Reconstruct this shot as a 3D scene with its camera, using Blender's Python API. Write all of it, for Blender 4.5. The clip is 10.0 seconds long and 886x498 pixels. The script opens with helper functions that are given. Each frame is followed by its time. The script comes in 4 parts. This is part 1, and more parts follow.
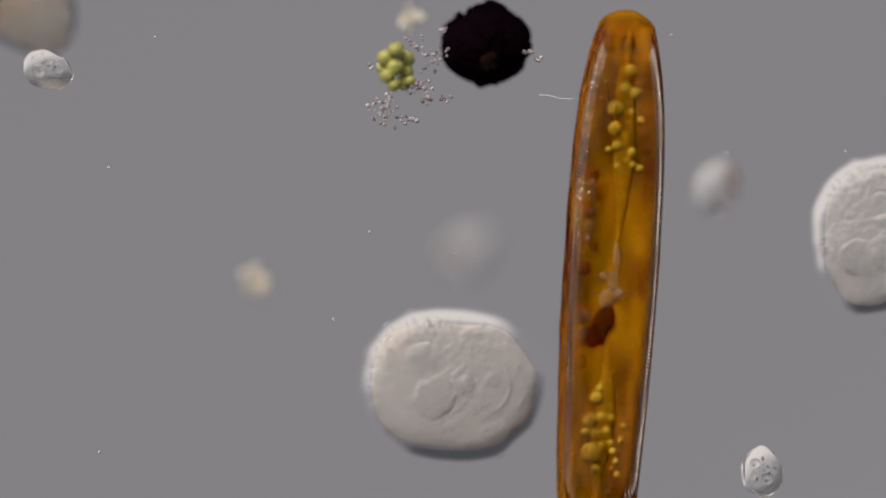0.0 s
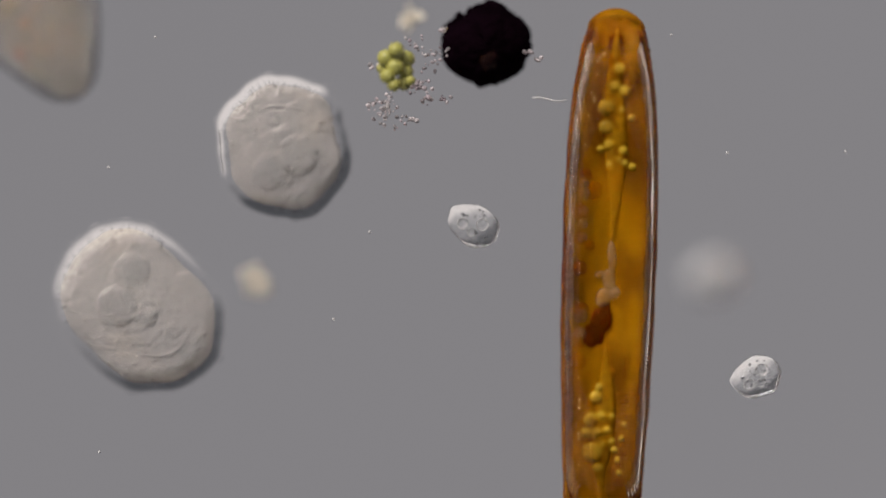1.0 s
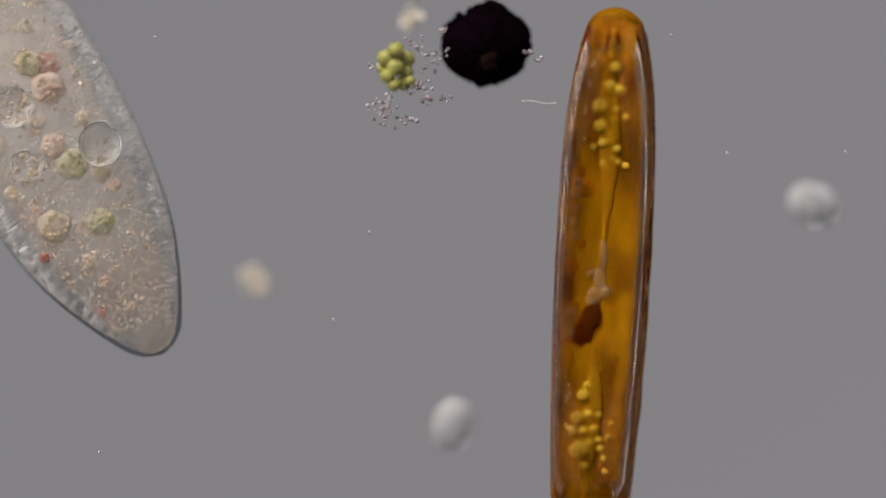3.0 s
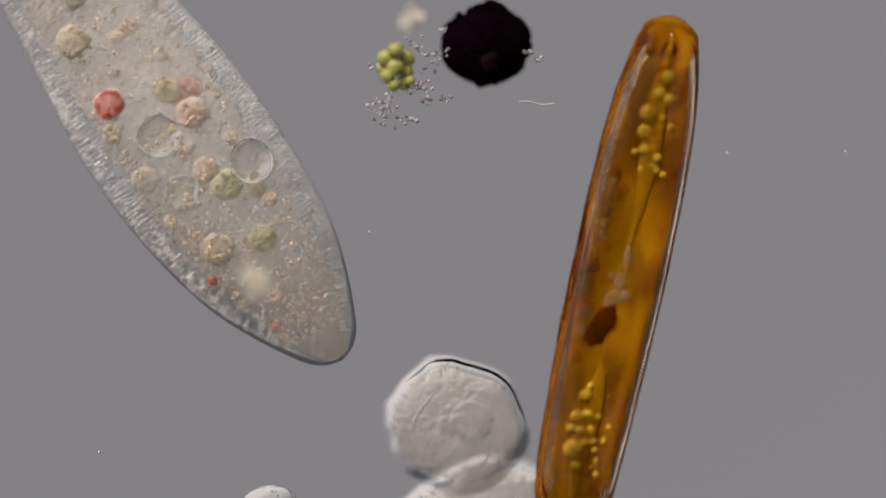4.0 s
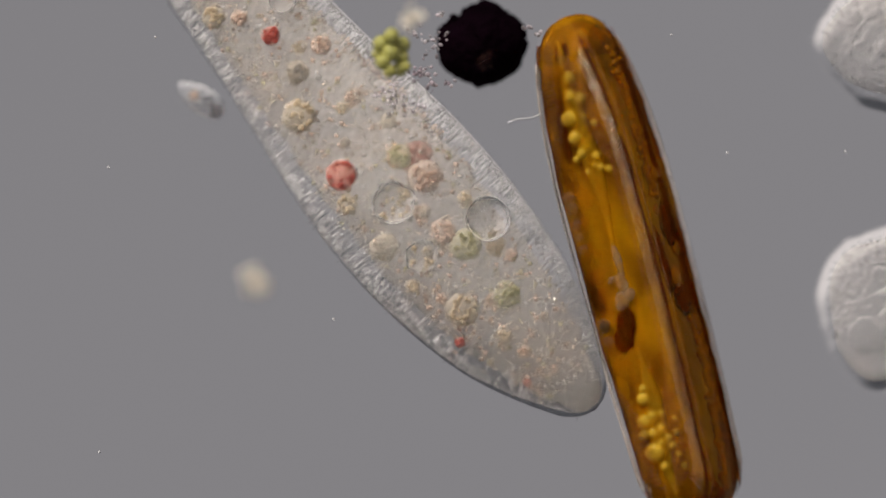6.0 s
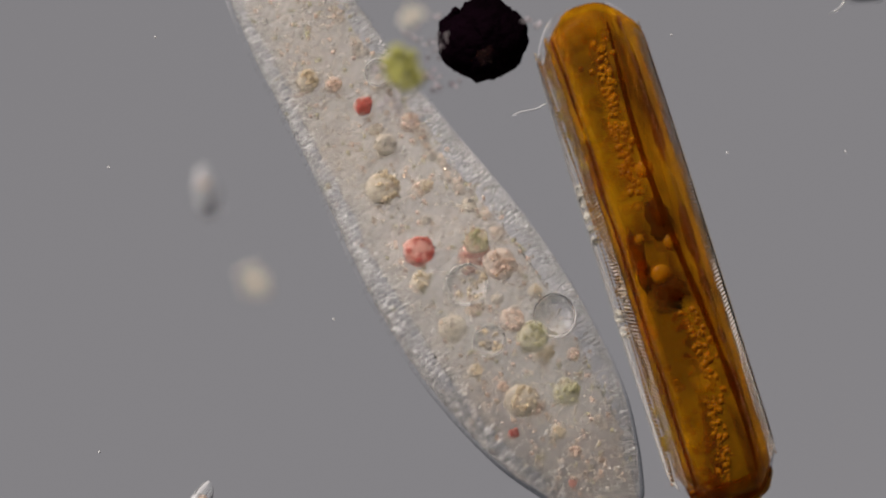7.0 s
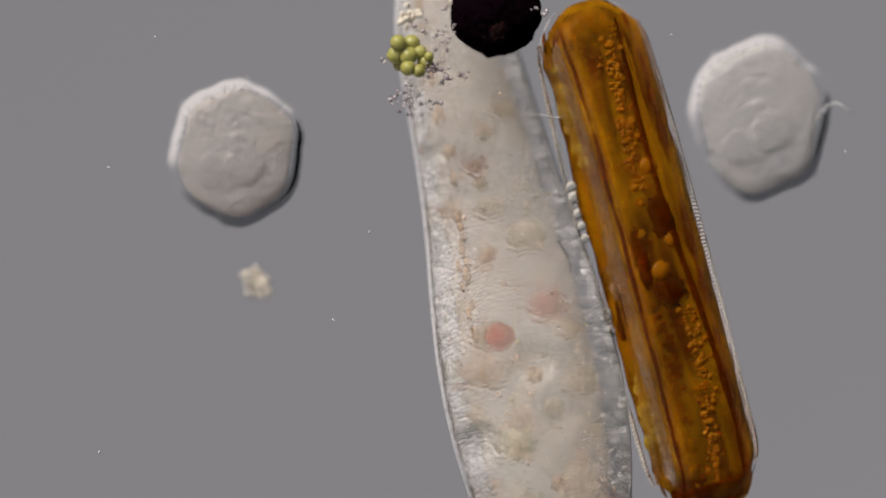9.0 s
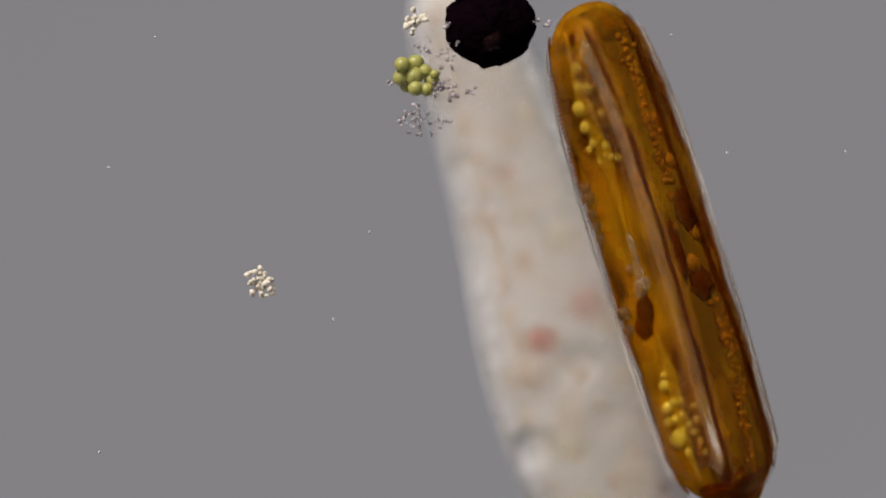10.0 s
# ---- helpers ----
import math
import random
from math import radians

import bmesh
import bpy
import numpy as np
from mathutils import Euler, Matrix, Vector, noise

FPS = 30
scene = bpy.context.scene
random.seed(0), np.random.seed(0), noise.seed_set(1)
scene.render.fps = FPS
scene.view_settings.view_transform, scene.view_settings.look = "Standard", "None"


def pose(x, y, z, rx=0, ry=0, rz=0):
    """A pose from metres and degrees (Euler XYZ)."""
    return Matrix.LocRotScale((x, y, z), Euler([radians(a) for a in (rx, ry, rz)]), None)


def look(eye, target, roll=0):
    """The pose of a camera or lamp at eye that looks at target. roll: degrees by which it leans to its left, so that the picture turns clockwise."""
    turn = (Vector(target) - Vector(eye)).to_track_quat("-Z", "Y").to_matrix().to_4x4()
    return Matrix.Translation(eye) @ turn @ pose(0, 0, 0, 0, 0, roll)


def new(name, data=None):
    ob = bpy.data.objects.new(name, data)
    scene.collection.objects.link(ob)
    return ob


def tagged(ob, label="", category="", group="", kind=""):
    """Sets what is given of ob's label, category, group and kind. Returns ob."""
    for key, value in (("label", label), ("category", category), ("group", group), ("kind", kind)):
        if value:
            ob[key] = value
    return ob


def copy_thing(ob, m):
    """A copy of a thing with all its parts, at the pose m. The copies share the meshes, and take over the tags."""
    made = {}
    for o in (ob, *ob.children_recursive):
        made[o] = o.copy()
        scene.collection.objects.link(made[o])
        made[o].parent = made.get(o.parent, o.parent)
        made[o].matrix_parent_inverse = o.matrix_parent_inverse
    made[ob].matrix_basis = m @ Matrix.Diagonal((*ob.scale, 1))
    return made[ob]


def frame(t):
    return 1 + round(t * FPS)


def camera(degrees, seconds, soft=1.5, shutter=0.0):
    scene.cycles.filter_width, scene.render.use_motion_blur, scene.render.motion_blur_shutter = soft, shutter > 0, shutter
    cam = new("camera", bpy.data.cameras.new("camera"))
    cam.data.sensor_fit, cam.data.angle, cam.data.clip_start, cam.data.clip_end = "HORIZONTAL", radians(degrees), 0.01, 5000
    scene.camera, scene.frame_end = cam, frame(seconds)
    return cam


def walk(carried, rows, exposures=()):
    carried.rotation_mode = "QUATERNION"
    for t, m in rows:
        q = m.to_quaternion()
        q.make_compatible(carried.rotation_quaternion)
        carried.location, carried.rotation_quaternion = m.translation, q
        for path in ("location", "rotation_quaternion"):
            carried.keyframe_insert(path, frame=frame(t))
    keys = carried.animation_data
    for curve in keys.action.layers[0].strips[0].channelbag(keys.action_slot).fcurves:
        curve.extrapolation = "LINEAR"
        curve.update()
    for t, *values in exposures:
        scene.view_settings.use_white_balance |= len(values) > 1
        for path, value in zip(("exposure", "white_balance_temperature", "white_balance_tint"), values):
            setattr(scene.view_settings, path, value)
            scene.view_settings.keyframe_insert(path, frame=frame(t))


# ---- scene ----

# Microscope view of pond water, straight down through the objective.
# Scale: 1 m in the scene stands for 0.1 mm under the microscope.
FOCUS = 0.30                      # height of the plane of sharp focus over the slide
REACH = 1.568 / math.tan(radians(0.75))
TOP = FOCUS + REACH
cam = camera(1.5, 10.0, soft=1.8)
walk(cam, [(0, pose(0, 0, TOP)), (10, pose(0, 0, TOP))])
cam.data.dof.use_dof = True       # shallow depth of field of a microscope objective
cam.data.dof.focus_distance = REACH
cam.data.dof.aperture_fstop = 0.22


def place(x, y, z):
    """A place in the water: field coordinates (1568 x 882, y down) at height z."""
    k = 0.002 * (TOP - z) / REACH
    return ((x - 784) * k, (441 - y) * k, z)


# ---- light: lamp added from one side, brightness gradients painted into world and backdrop ----
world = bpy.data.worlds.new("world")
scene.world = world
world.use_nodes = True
SIDE = (0.5, -0.866, 0)           # direction of the painted brightness gradient
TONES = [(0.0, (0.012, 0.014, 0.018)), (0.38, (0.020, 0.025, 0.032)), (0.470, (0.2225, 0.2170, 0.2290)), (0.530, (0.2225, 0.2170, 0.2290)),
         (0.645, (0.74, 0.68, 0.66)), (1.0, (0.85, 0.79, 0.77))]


def glow_ramp(tree, where, reach):
    """Brightness ramp painted for relief on clear bodies: even in the middle, brighter far to one side, dimmer far to
    the other.
    """
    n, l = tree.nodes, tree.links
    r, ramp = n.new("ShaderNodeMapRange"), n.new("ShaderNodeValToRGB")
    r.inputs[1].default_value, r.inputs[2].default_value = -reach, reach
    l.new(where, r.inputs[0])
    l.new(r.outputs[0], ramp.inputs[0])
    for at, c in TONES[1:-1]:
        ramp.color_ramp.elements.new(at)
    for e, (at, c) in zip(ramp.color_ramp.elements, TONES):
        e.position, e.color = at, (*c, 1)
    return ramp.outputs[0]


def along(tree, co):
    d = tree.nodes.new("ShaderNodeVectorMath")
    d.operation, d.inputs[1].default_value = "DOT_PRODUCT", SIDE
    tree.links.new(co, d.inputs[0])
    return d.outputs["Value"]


# the same brightness ramp painted into the world
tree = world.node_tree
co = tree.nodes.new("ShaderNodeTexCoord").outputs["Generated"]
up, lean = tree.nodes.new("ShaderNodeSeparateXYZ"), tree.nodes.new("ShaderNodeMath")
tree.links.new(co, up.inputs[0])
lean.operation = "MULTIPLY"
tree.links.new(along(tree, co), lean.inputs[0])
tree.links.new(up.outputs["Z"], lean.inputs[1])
tree.links.new(glow_ramp(tree, lean.outputs[0], -0.45), tree.nodes["Background"].inputs[0])
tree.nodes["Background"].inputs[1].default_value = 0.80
sun_data = bpy.data.lights.new("sun", "SUN")
sun_data.energy, sun_data.angle, sun_data.color = 4.2, radians(30), (1.0, 0.97, 0.93)
sun = new("sun", sun_data)
sun.matrix_world = look((-4, 7, 4.6), (0, 0, 0))
scene.view_settings.exposure = 0.0


# ---- materials ----
def mat(name, a, b=None, rough=0.5, alpha=1.0, scale=8.0, fine=60.0, bump=0.3, depth=0.01,
        spot=None, spot_scale=5.0, ior=1.4, per_island=0.0, stretch=(1, 1, 1), spot_at=(0.56, 0.68),
        clear=0.0, tint=(1, 1, 1), bend=1.15, frost=0.0):
    """Two mottled tones, patches of a third, fine relief; clear: the share of light that passes and bends, tinted."""
    m = bpy.data.materials.new(name)
    m.use_nodes = True
    n, l = m.node_tree.nodes, m.node_tree.links
    p = n["Principled BSDF"]
    co = n.new("ShaderNodeTexCoord")
    mp = n.new("ShaderNodeMapping")
    mp.inputs["Scale"].default_value = stretch
    l.new(co.outputs["Object"], mp.inputs[0])

    def blotch(s, detail, lo, hi):
        t = n.new("ShaderNodeTexNoise")
        t.inputs["Scale"].default_value, t.inputs["Detail"].default_value = s, detail
        l.new(mp.outputs[0], t.inputs["Vector"])
        r = n.new("ShaderNodeMapRange")
        r.inputs[1].default_value, r.inputs[2].default_value = lo, hi
        l.new(t.outputs[0], r.inputs[0])
        return t, r

    def mix(f, x, y):
        k = n.new("ShaderNodeMix")
        k.data_type = "RGBA"
        l.new(f, k.inputs[0])
        for s, v in ((k.inputs[6], x), (k.inputs[7], y)):
            if isinstance(v, tuple):
                s.default_value = (*v, 1)
            else:
                l.new(v, s)
        return k.outputs[2]

    _, r = blotch(scale, 4, 0.35, 0.65)
    c = mix(r.outputs[0], a, b or tuple(v * 0.75 for v in a))
    if spot:
        _, r2 = blotch(spot_scale, 2, *spot_at)
        c = mix(r2.outputs[0], c, spot)
    if per_island:
        g = n.new("ShaderNodeNewGeometry")
        h = n.new("ShaderNodeHueSaturation")
        r3 = n.new("ShaderNodeMapRange")
        r3.inputs[3].default_value, r3.inputs[4].default_value = 1 - per_island, 1 + per_island
        l.new(g.outputs["Random Per Island"], r3.inputs[0])
        l.new(r3.outputs[0], h.inputs["Value"])
        l.new(c, h.inputs["Color"])
        c = h.outputs[0]
    l.new(c, p.inputs["Base Color"])
    t, _ = blotch(fine, 3, 0, 1)
    bp = n.new("ShaderNodeBump")
    bp.inputs["Strength"].default_value, bp.inputs["Distance"].default_value = bump, depth
    l.new(t.outputs[0], bp.inputs["Height"])
    l.new(bp.outputs[0], p.inputs["Normal"])
    p.inputs["Roughness"].default_value = rough
    p.inputs["Alpha"].default_value = alpha
    p.inputs["IOR"].default_value = ior
    if clear:
        lens = n.new("ShaderNodeBsdfRefraction" if 1 < bend < 1.07 else "ShaderNodeBsdfGlass")
        lens.inputs["IOR"].default_value, lens.inputs["Roughness"].default_value = bend, frost
        lens.inputs["Color"].default_value = (*tint, 1)
        both = n.new("ShaderNodeMixShader")
        both.inputs[0].default_value = clear
        l.new(p.outputs[0], both.inputs[1])
        l.new(lens.outputs[0], both.inputs[2])
        l.new(both.outputs[0], n["Material Output"].inputs["Surface"])
    return m


def glow_backdrop():
    """Glowing backdrop with a painted gradient: even in the middle, brighter far off to one side and dimmer far off to
    the other.
    """
    m = mat("glow_backdrop", (0.050, 0.0488, 0.0520), (0.0490, 0.0478, 0.0510), rough=0.9, scale=0.02, fine=2, bump=0.02, ior=1.05)
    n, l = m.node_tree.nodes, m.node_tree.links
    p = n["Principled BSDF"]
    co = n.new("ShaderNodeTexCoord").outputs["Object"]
    l.new(glow_ramp(m.node_tree, along(m.node_tree, co), 60), p.inputs["Emission Color"])
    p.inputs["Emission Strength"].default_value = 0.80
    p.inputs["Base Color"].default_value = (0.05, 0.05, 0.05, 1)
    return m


# slide: backdrop whose glow is painted in; no lamp stands beneath it
M_SLIDE = glow_backdrop()
M_AMBER = mat("amber_plastid", (0.34, 0.145, 0.001), (0.20, 0.070, 0.001), rough=0.4, scale=7, fine=45, bump=0.3, depth=0.010,
              spot=(0.07, 0.021, 0.001), spot_scale=5.5, stretch=(1.5, 0.6, 1.5), spot_at=(0.46, 0.62), ior=1.1, clear=0.55, tint=(0.86, 0.54, 0.03), bend=1.05)
M_STRAND = mat("yellow_plasma", (0.50, 0.28, 0.006), (0.40, 0.20, 0.004), ior=1.15, rough=0.4, scale=14, fine=90, bump=0.3, depth=0.004, clear=0.8, tint=(0.98, 0.80, 0.20), bend=1.14)
M_DROP = mat("oil_drop", (0.62, 0.42, 0.03), (0.50, 0.30, 0.012), rough=0.2, scale=10, fine=30, bump=0.05, ior=1.25, clear=0.66, tint=(0.99, 0.88, 0.28), bend=1.22)
M_DROP_O = mat("orange_drop", (0.50, 0.19, 0.003), (0.38, 0.125, 0.002), rough=0.25, scale=10, fine=40, bump=0.15, ior=1.2, clear=0.65, tint=(0.97, 0.62, 0.06), bend=1.18)
M_BROWN = mat("brown_mass", (0.10, 0.028, 0.001), (0.06, 0.017, 0.001), ior=1.1, rough=0.45, scale=12, fine=60, clear=0.8, tint=(0.76, 0.42, 0.05), bend=1.10)
M_GIRDLE = mat("girdle_band", (0.40, 0.22, 0.04), (0.3, 0.15, 0.03), rough=0.35, alpha=0.03, scale=8, fine=50, bump=0.1, ior=1.1)
M_MANTLE = mat("silica_mantle", (0.80, 0.66, 0.46), (0.68, 0.54, 0.36), rough=0.4, alpha=0.015, scale=10, fine=60, bump=0.05, ior=1.1)
M_VALVE = mat("silica_valve", (0.88, 0.82, 0.70), (0.8, 0.72, 0.6), rough=0.25, scale=8, fine=60, bump=0.05, clear=1.0, bend=1.015)
M_RIB = mat("silica_rib", (0.80, 0.72, 0.58), (0.66, 0.58, 0.44), rough=0.4, scale=8, fine=60, bump=0.05, ior=1.1, clear=0.988, tint=(0.97, 0.90, 0.76), bend=1.18)
M_RIBTIP = mat("silica_bead", (0.92, 0.86, 0.76), (0.84, 0.76, 0.64), rough=0.35, scale=8, fine=60, bump=0.05, ior=1.2, clear=0.965, tint=(0.99, 0.97, 0.94), bend=1.16)
M_PALE = mat("pale_nucleus", (0.80, 0.72, 0.55), (0.6, 0.48, 0.28), rough=0.3, scale=24, fine=70, bump=0.4, depth=0.01, clear=0.95, tint=(0.99, 0.95, 0.85), bend=1.22)
M_CLEARDROP = mat("clear_drop", (0.84, 0.82, 0.72), (0.74, 0.72, 0.62), rough=0.15, clear=0.985, tint=(0.99, 0.98, 0.93), bend=1.12)
# red painted on the girdle edge in place of the lens's colour fringe
M_PINK = mat("red_colour_fringe", (0.20, 0.045, 0.015), (0.14, 0.03, 0.01), rough=0.4, alpha=0.22)

M_CELL = mat("cell_plasm", (0.68, 0.58, 0.50), (0.54, 0.46, 0.40), rough=0.6, scale=7, fine=42, bump=0.3, depth=0.02, ior=1.1,
             spot=(0.80, 0.64, 0.48), spot_scale=4, clear=0.86, tint=(1, 0.99, 0.97), bend=1.068)
M_CELL2 = mat("cell_plasm_grey", (0.66, 0.62, 0.57), (0.56, 0.52, 0.48), rough=0.6, scale=7, fine=36, bump=0.3, depth=0.02, ior=1.1,
              spot=(0.76, 0.66, 0.55), spot_scale=4, clear=0.87, tint=(1, 0.99, 0.98), bend=1.068)
M_LOBE = mat("clear_plasm", (0.84, 0.80, 0.76), (0.76, 0.72, 0.69), rough=0.5, scale=6, fine=20, bump=0.1, clear=0.96, bend=1.06)
# clear shell material, added for the bright and dark halo round a body
M_HALO = mat("halo_shell", (0.85, 0.80, 0.78), (0.80, 0.75, 0.73), rough=0.4, scale=6, fine=20, bump=0.1, clear=0.995, bend=1.062)
M_GRAIN = mat("cell_grain", (0.74, 0.72, 0.69), (0.6, 0.58, 0.56), rough=0.35, per_island=0.4, clear=0.85, bend=1.09)
M_SMALL = mat("small_cell", (0.80, 0.80, 0.80), (0.64, 0.64, 0.65), rough=0.3, scale=12, fine=30, bump=0.3, depth=0.01, ior=1.15, clear=0.9, bend=1.1)
M_DARKGR = mat("dark_granule", (0.3, 0.3, 0.31), (0.2, 0.2, 0.2), rough=0.3, clear=0.7, tint=(0.8, 0.8, 0.82), bend=1.3)
M_PELL = mat("pellicle", (0.86, 0.82, 0.76), (0.74, 0.69, 0.63), rough=0.5, scale=5, fine=70, bump=0.3, depth=0.010, ior=1.15, spot=(0.84, 0.68, 0.54), spot_scale=4, clear=0.945, bend=1.13)
M_PLASM = mat("endoplasm", (0.86, 0.76, 0.64), (0.72, 0.61, 0.49), rough=0.55, scale=6, fine=30, bump=0.6, depth=0.02, ior=1.1,
              spot=(0.84, 0.62, 0.48), spot_scale=5, clear=0.91, tint=(1.0, 0.98, 0.95), bend=1.022)
M_ROD = mat("cortex_rod", (0.84, 0.83, 0.81), (0.74, 0.73, 0.70), rough=0.35, per_island=0.3, clear=0.82, bend=1.10)
# hairs coloured dark so that they put a shaded rim round the bodies
M_CILIA = mat("cilia", (0.16, 0.16, 0.17), (0.11, 0.11, 0.12), rough=0.5, alpha=0.22, per_island=0.3)
M_CREAM = mat("food_cream", (0.86, 0.72, 0.52), (0.66, 0.5, 0.33), rough=0.35, scale=14, fine=40, bump=0.5, depth=0.012, ior=1.2, clear=0.68, tint=(0.99, 0.94, 0.84), bend=1.14)
M_PEACH = mat("food_peach", (0.88, 0.66, 0.54), (0.7, 0.5, 0.38), rough=0.35, scale=14, fine=40, bump=0.5, depth=0.012, ior=1.2, clear=0.68, tint=(0.99, 0.91, 0.84), bend=1.14)
M_RED = mat("food_red", (0.6, 0.1, 0.09), (0.42, 0.12, 0.08), rough=0.35, scale=14, fine=40, bump=0.5, depth=0.012, ior=1.2, clear=0.68, tint=(0.97, 0.66, 0.62), bend=1.14)
M_OLIVE = mat("food_olive", (0.58, 0.53, 0.30), (0.46, 0.42, 0.24), rough=0.35, scale=14, fine=40, bump=0.5, depth=0.012, ior=1.2, clear=0.68, tint=(0.96, 0.95, 0.82), bend=1.14)
M_BAG = mat("food_bag", (0.84, 0.74, 0.62), (0.7, 0.6, 0.48), rough=0.4, scale=14, fine=40, bump=0.5, ior=1.15, clear=0.88, tint=(0.99, 0.96, 0.90), bend=1.08)
M_BAGP = mat("food_bag_peach", (0.88, 0.70, 0.60), (0.76, 0.56, 0.46), rough=0.4, scale=14, fine=40, bump=0.5, ior=1.15, clear=0.86, tint=(0.99, 0.94, 0.89), bend=1.08)
M_BAGR = mat("food_bag_red", (0.72, 0.30, 0.24), (0.6, 0.26, 0.2), rough=0.4, scale=14, fine=40, bump=0.5, ior=1.15, clear=0.74, tint=(0.98, 0.80, 0.76), bend=1.08)
M_BAGO = mat("food_bag_olive", (0.70, 0.65, 0.46), (0.58, 0.52, 0.36), rough=0.4, scale=14, fine=40, bump=0.5, ior=1.15, clear=0.86, tint=(0.98, 0.97, 0.88), bend=1.08)
M_FOLD = mat("oral_fold", (0.76, 0.56, 0.42), (0.6, 0.42, 0.3), rough=0.5, scale=14, fine=40, bump=0.5, ior=1.1, clear=0.985, tint=(0.99, 0.93, 0.87), bend=1.12)
# clear shell material, added to darken the slipper body's outline
M_SHEATH = mat("edge_shell", (0.70, 0.69, 0.68), (0.6, 0.59, 0.58), rough=0.6, scale=8, fine=60, bump=0.4, stretch=(1, 3, 1), clear=0.995, bend=1.06)
M_PGRAIN = mat("plasm_grain", (0.84, 0.74, 0.62), (0.7, 0.6, 0.5), rough=0.35, per_island=0.35, clear=0.75, tint=(1, 0.97, 0.92), bend=1.12)
M_CLEAR = mat("clear_vacuole", (0.70, 0.68, 0.68), (0.62, 0.61, 0.60), rough=0.2, scale=6, fine=10, bump=0.05, clear=0.96, bend=0.9)
M_MEMB = mat("membrane", (0.80, 0.78, 0.74), (0.7, 0.68, 0.65), rough=0.3, scale=12, clear=0.8, bend=1.12)
M_FAINT = mat("faint_membrane", (0.80, 0.78, 0.75), (0.7, 0.68, 0.65), rough=0.4, scale=12, clear=0.75, bend=1.25)
M_GHOST = mat("ghost_membrane", (0.80, 0.77, 0.73), (0.7, 0.67, 0.63), rough=0.5, scale=12, clear=0.97, bend=1.05)
M_MINERAL = mat("dark_mineral", (0.0035, 0.0012, 0.0026), (0.002, 0.0008, 0.0015), rough=0.85, scale=9, fine=40, bump=0.5, depth=0.02,
                ior=1.02)
M_GLINT = mat("brown_glint", (0.060, 0.014, 0.006), (0.02, 0.006, 0.003), rough=0.7, alpha=0.14, scale=14)
M_ALGA = mat("green_alga", (0.42, 0.38, 0.10), (0.28, 0.29, 0.06), rough=0.3, scale=14, fine=40, bump=0.25, depth=0.01, alpha=0.8)
M_DETR = mat("detritus", (0.46, 0.42, 0.42), (0.28, 0.22, 0.24), rough=0.35, alpha=0.68, per_island=0.6)
M_BEAD = mat("pale_bead", (0.62, 0.56, 0.46), (0.48, 0.42, 0.34), rough=0.3, alpha=0.9, per_island=0.3)


PANES = (M_HALO, M_SHEATH, M_PELL, M_VALVE, M_GIRDLE)   # thin clear coats, which let the light in


# ---- mesh helpers ----
def part(name, bm, material, parent, label="", kind="", smooth=True):
    me = bpy.data.meshes.new(name)
    bm.to_mesh(me)
    bm.free()
    me.materials.append(material)
    if smooth:
        me.polygons.foreach_set("use_smooth", [True] * len(me.polygons))
    ob = new(name, me)
    ob.parent = parent
    ob.visible_shadow = material not in PANES
    return tagged(ob, label=label, kind=kind)


def raw(name, verts, faces, material, parent, label="", kind="", smooth=False):
    me = bpy.data.meshes.new(name)
    me.from_pydata(verts, [], faces)
    me.materials.append(material)
    if smooth:
        me.polygons.foreach_set("use_smooth", [True] * len(me.polygons))
    ob = new(name, me)
    ob.parent = parent
    return tagged(ob, label=label, kind=kind)


def ball(bm, at, r, sub=3, flat=(1, 1, 1), rough=0.0, freq=3.0, seed=0.0, turn=0.0):
    """One rounded lump, with an uneven surface."""
    made = bmesh.ops.create_icosphere(bm, subdivisions=sub, radius=1.0)["verts"]
    spin = Matrix.Rotation(radians(turn), 3, "Z")
    for v in made:
        d = v.co.normalized()
        f = 1 + rough * noise.noise(d * freq + Vector((seed, seed * 1.7, -seed)))
        v.co = spin @ Vector((d.x * r * f * flat[0], d.y * r * f * flat[1], d.z * r * f * flat[2])) + Vector(at)
    return made


def lump(name, at, r, material, parent, label="", **k):
    bm = bmesh.new()
    ball(bm, (0, 0, 0), r, **k)
    ob = part(name, bm, material, parent, label)
    ob.location = at
    return ob


def ring_mesh(bm, at, r, thick, flat=(1, 1), n=36, m=8):
    """A torus, as the bright edge of a vacuole."""
    loops = []
    for i in range(n):
        a = 2 * math.pi * i / n
        loops.append([bm.verts.new((at[0] + (r + thick * math.cos(b)) * math.cos(a) * flat[0],
                                    at[1] + (r + thick * math.cos(b)) * math.sin(a) * flat[1],
                                    at[2] + thick * math.sin(b))) for b in [2 * math.pi * j / m for j in range(m)]])
    for i in range(n):
        for j in range(m):
            bm.faces.new((loops[i][j], loops[(i + 1) % n][j], loops[(i + 1) % n][(j + 1) % m], loops[i][(j + 1) % m]))


def tube(bm, pts, radii, m=6):
    """A tapering thread through pts."""
    loops = []
    for i, p in enumerate(pts):
        p = Vector(p)
        d = (Vector(pts[min(i + 1, len(pts) - 1)]) - Vector(pts[max(i - 1, 0)])).normalized()
        u = d.orthogonal().normalized()
        w = d.cross(u)
        loops.append([bm.verts.new(p + (u * math.cos(a) + w * math.sin(a)) * radii[i]) for a in [2 * math.pi * j / m for j in range(m)]])
    for i in range(len(loops) - 1):
        for j in range(m):
            bm.faces.new((loops[i][j], loops[i][(j + 1) % m], loops[i + 1][(j + 1) % m], loops[i + 1][j]))
    bm.faces.new(loops[0][::-1])
    bm.faces.new(loops[-1])


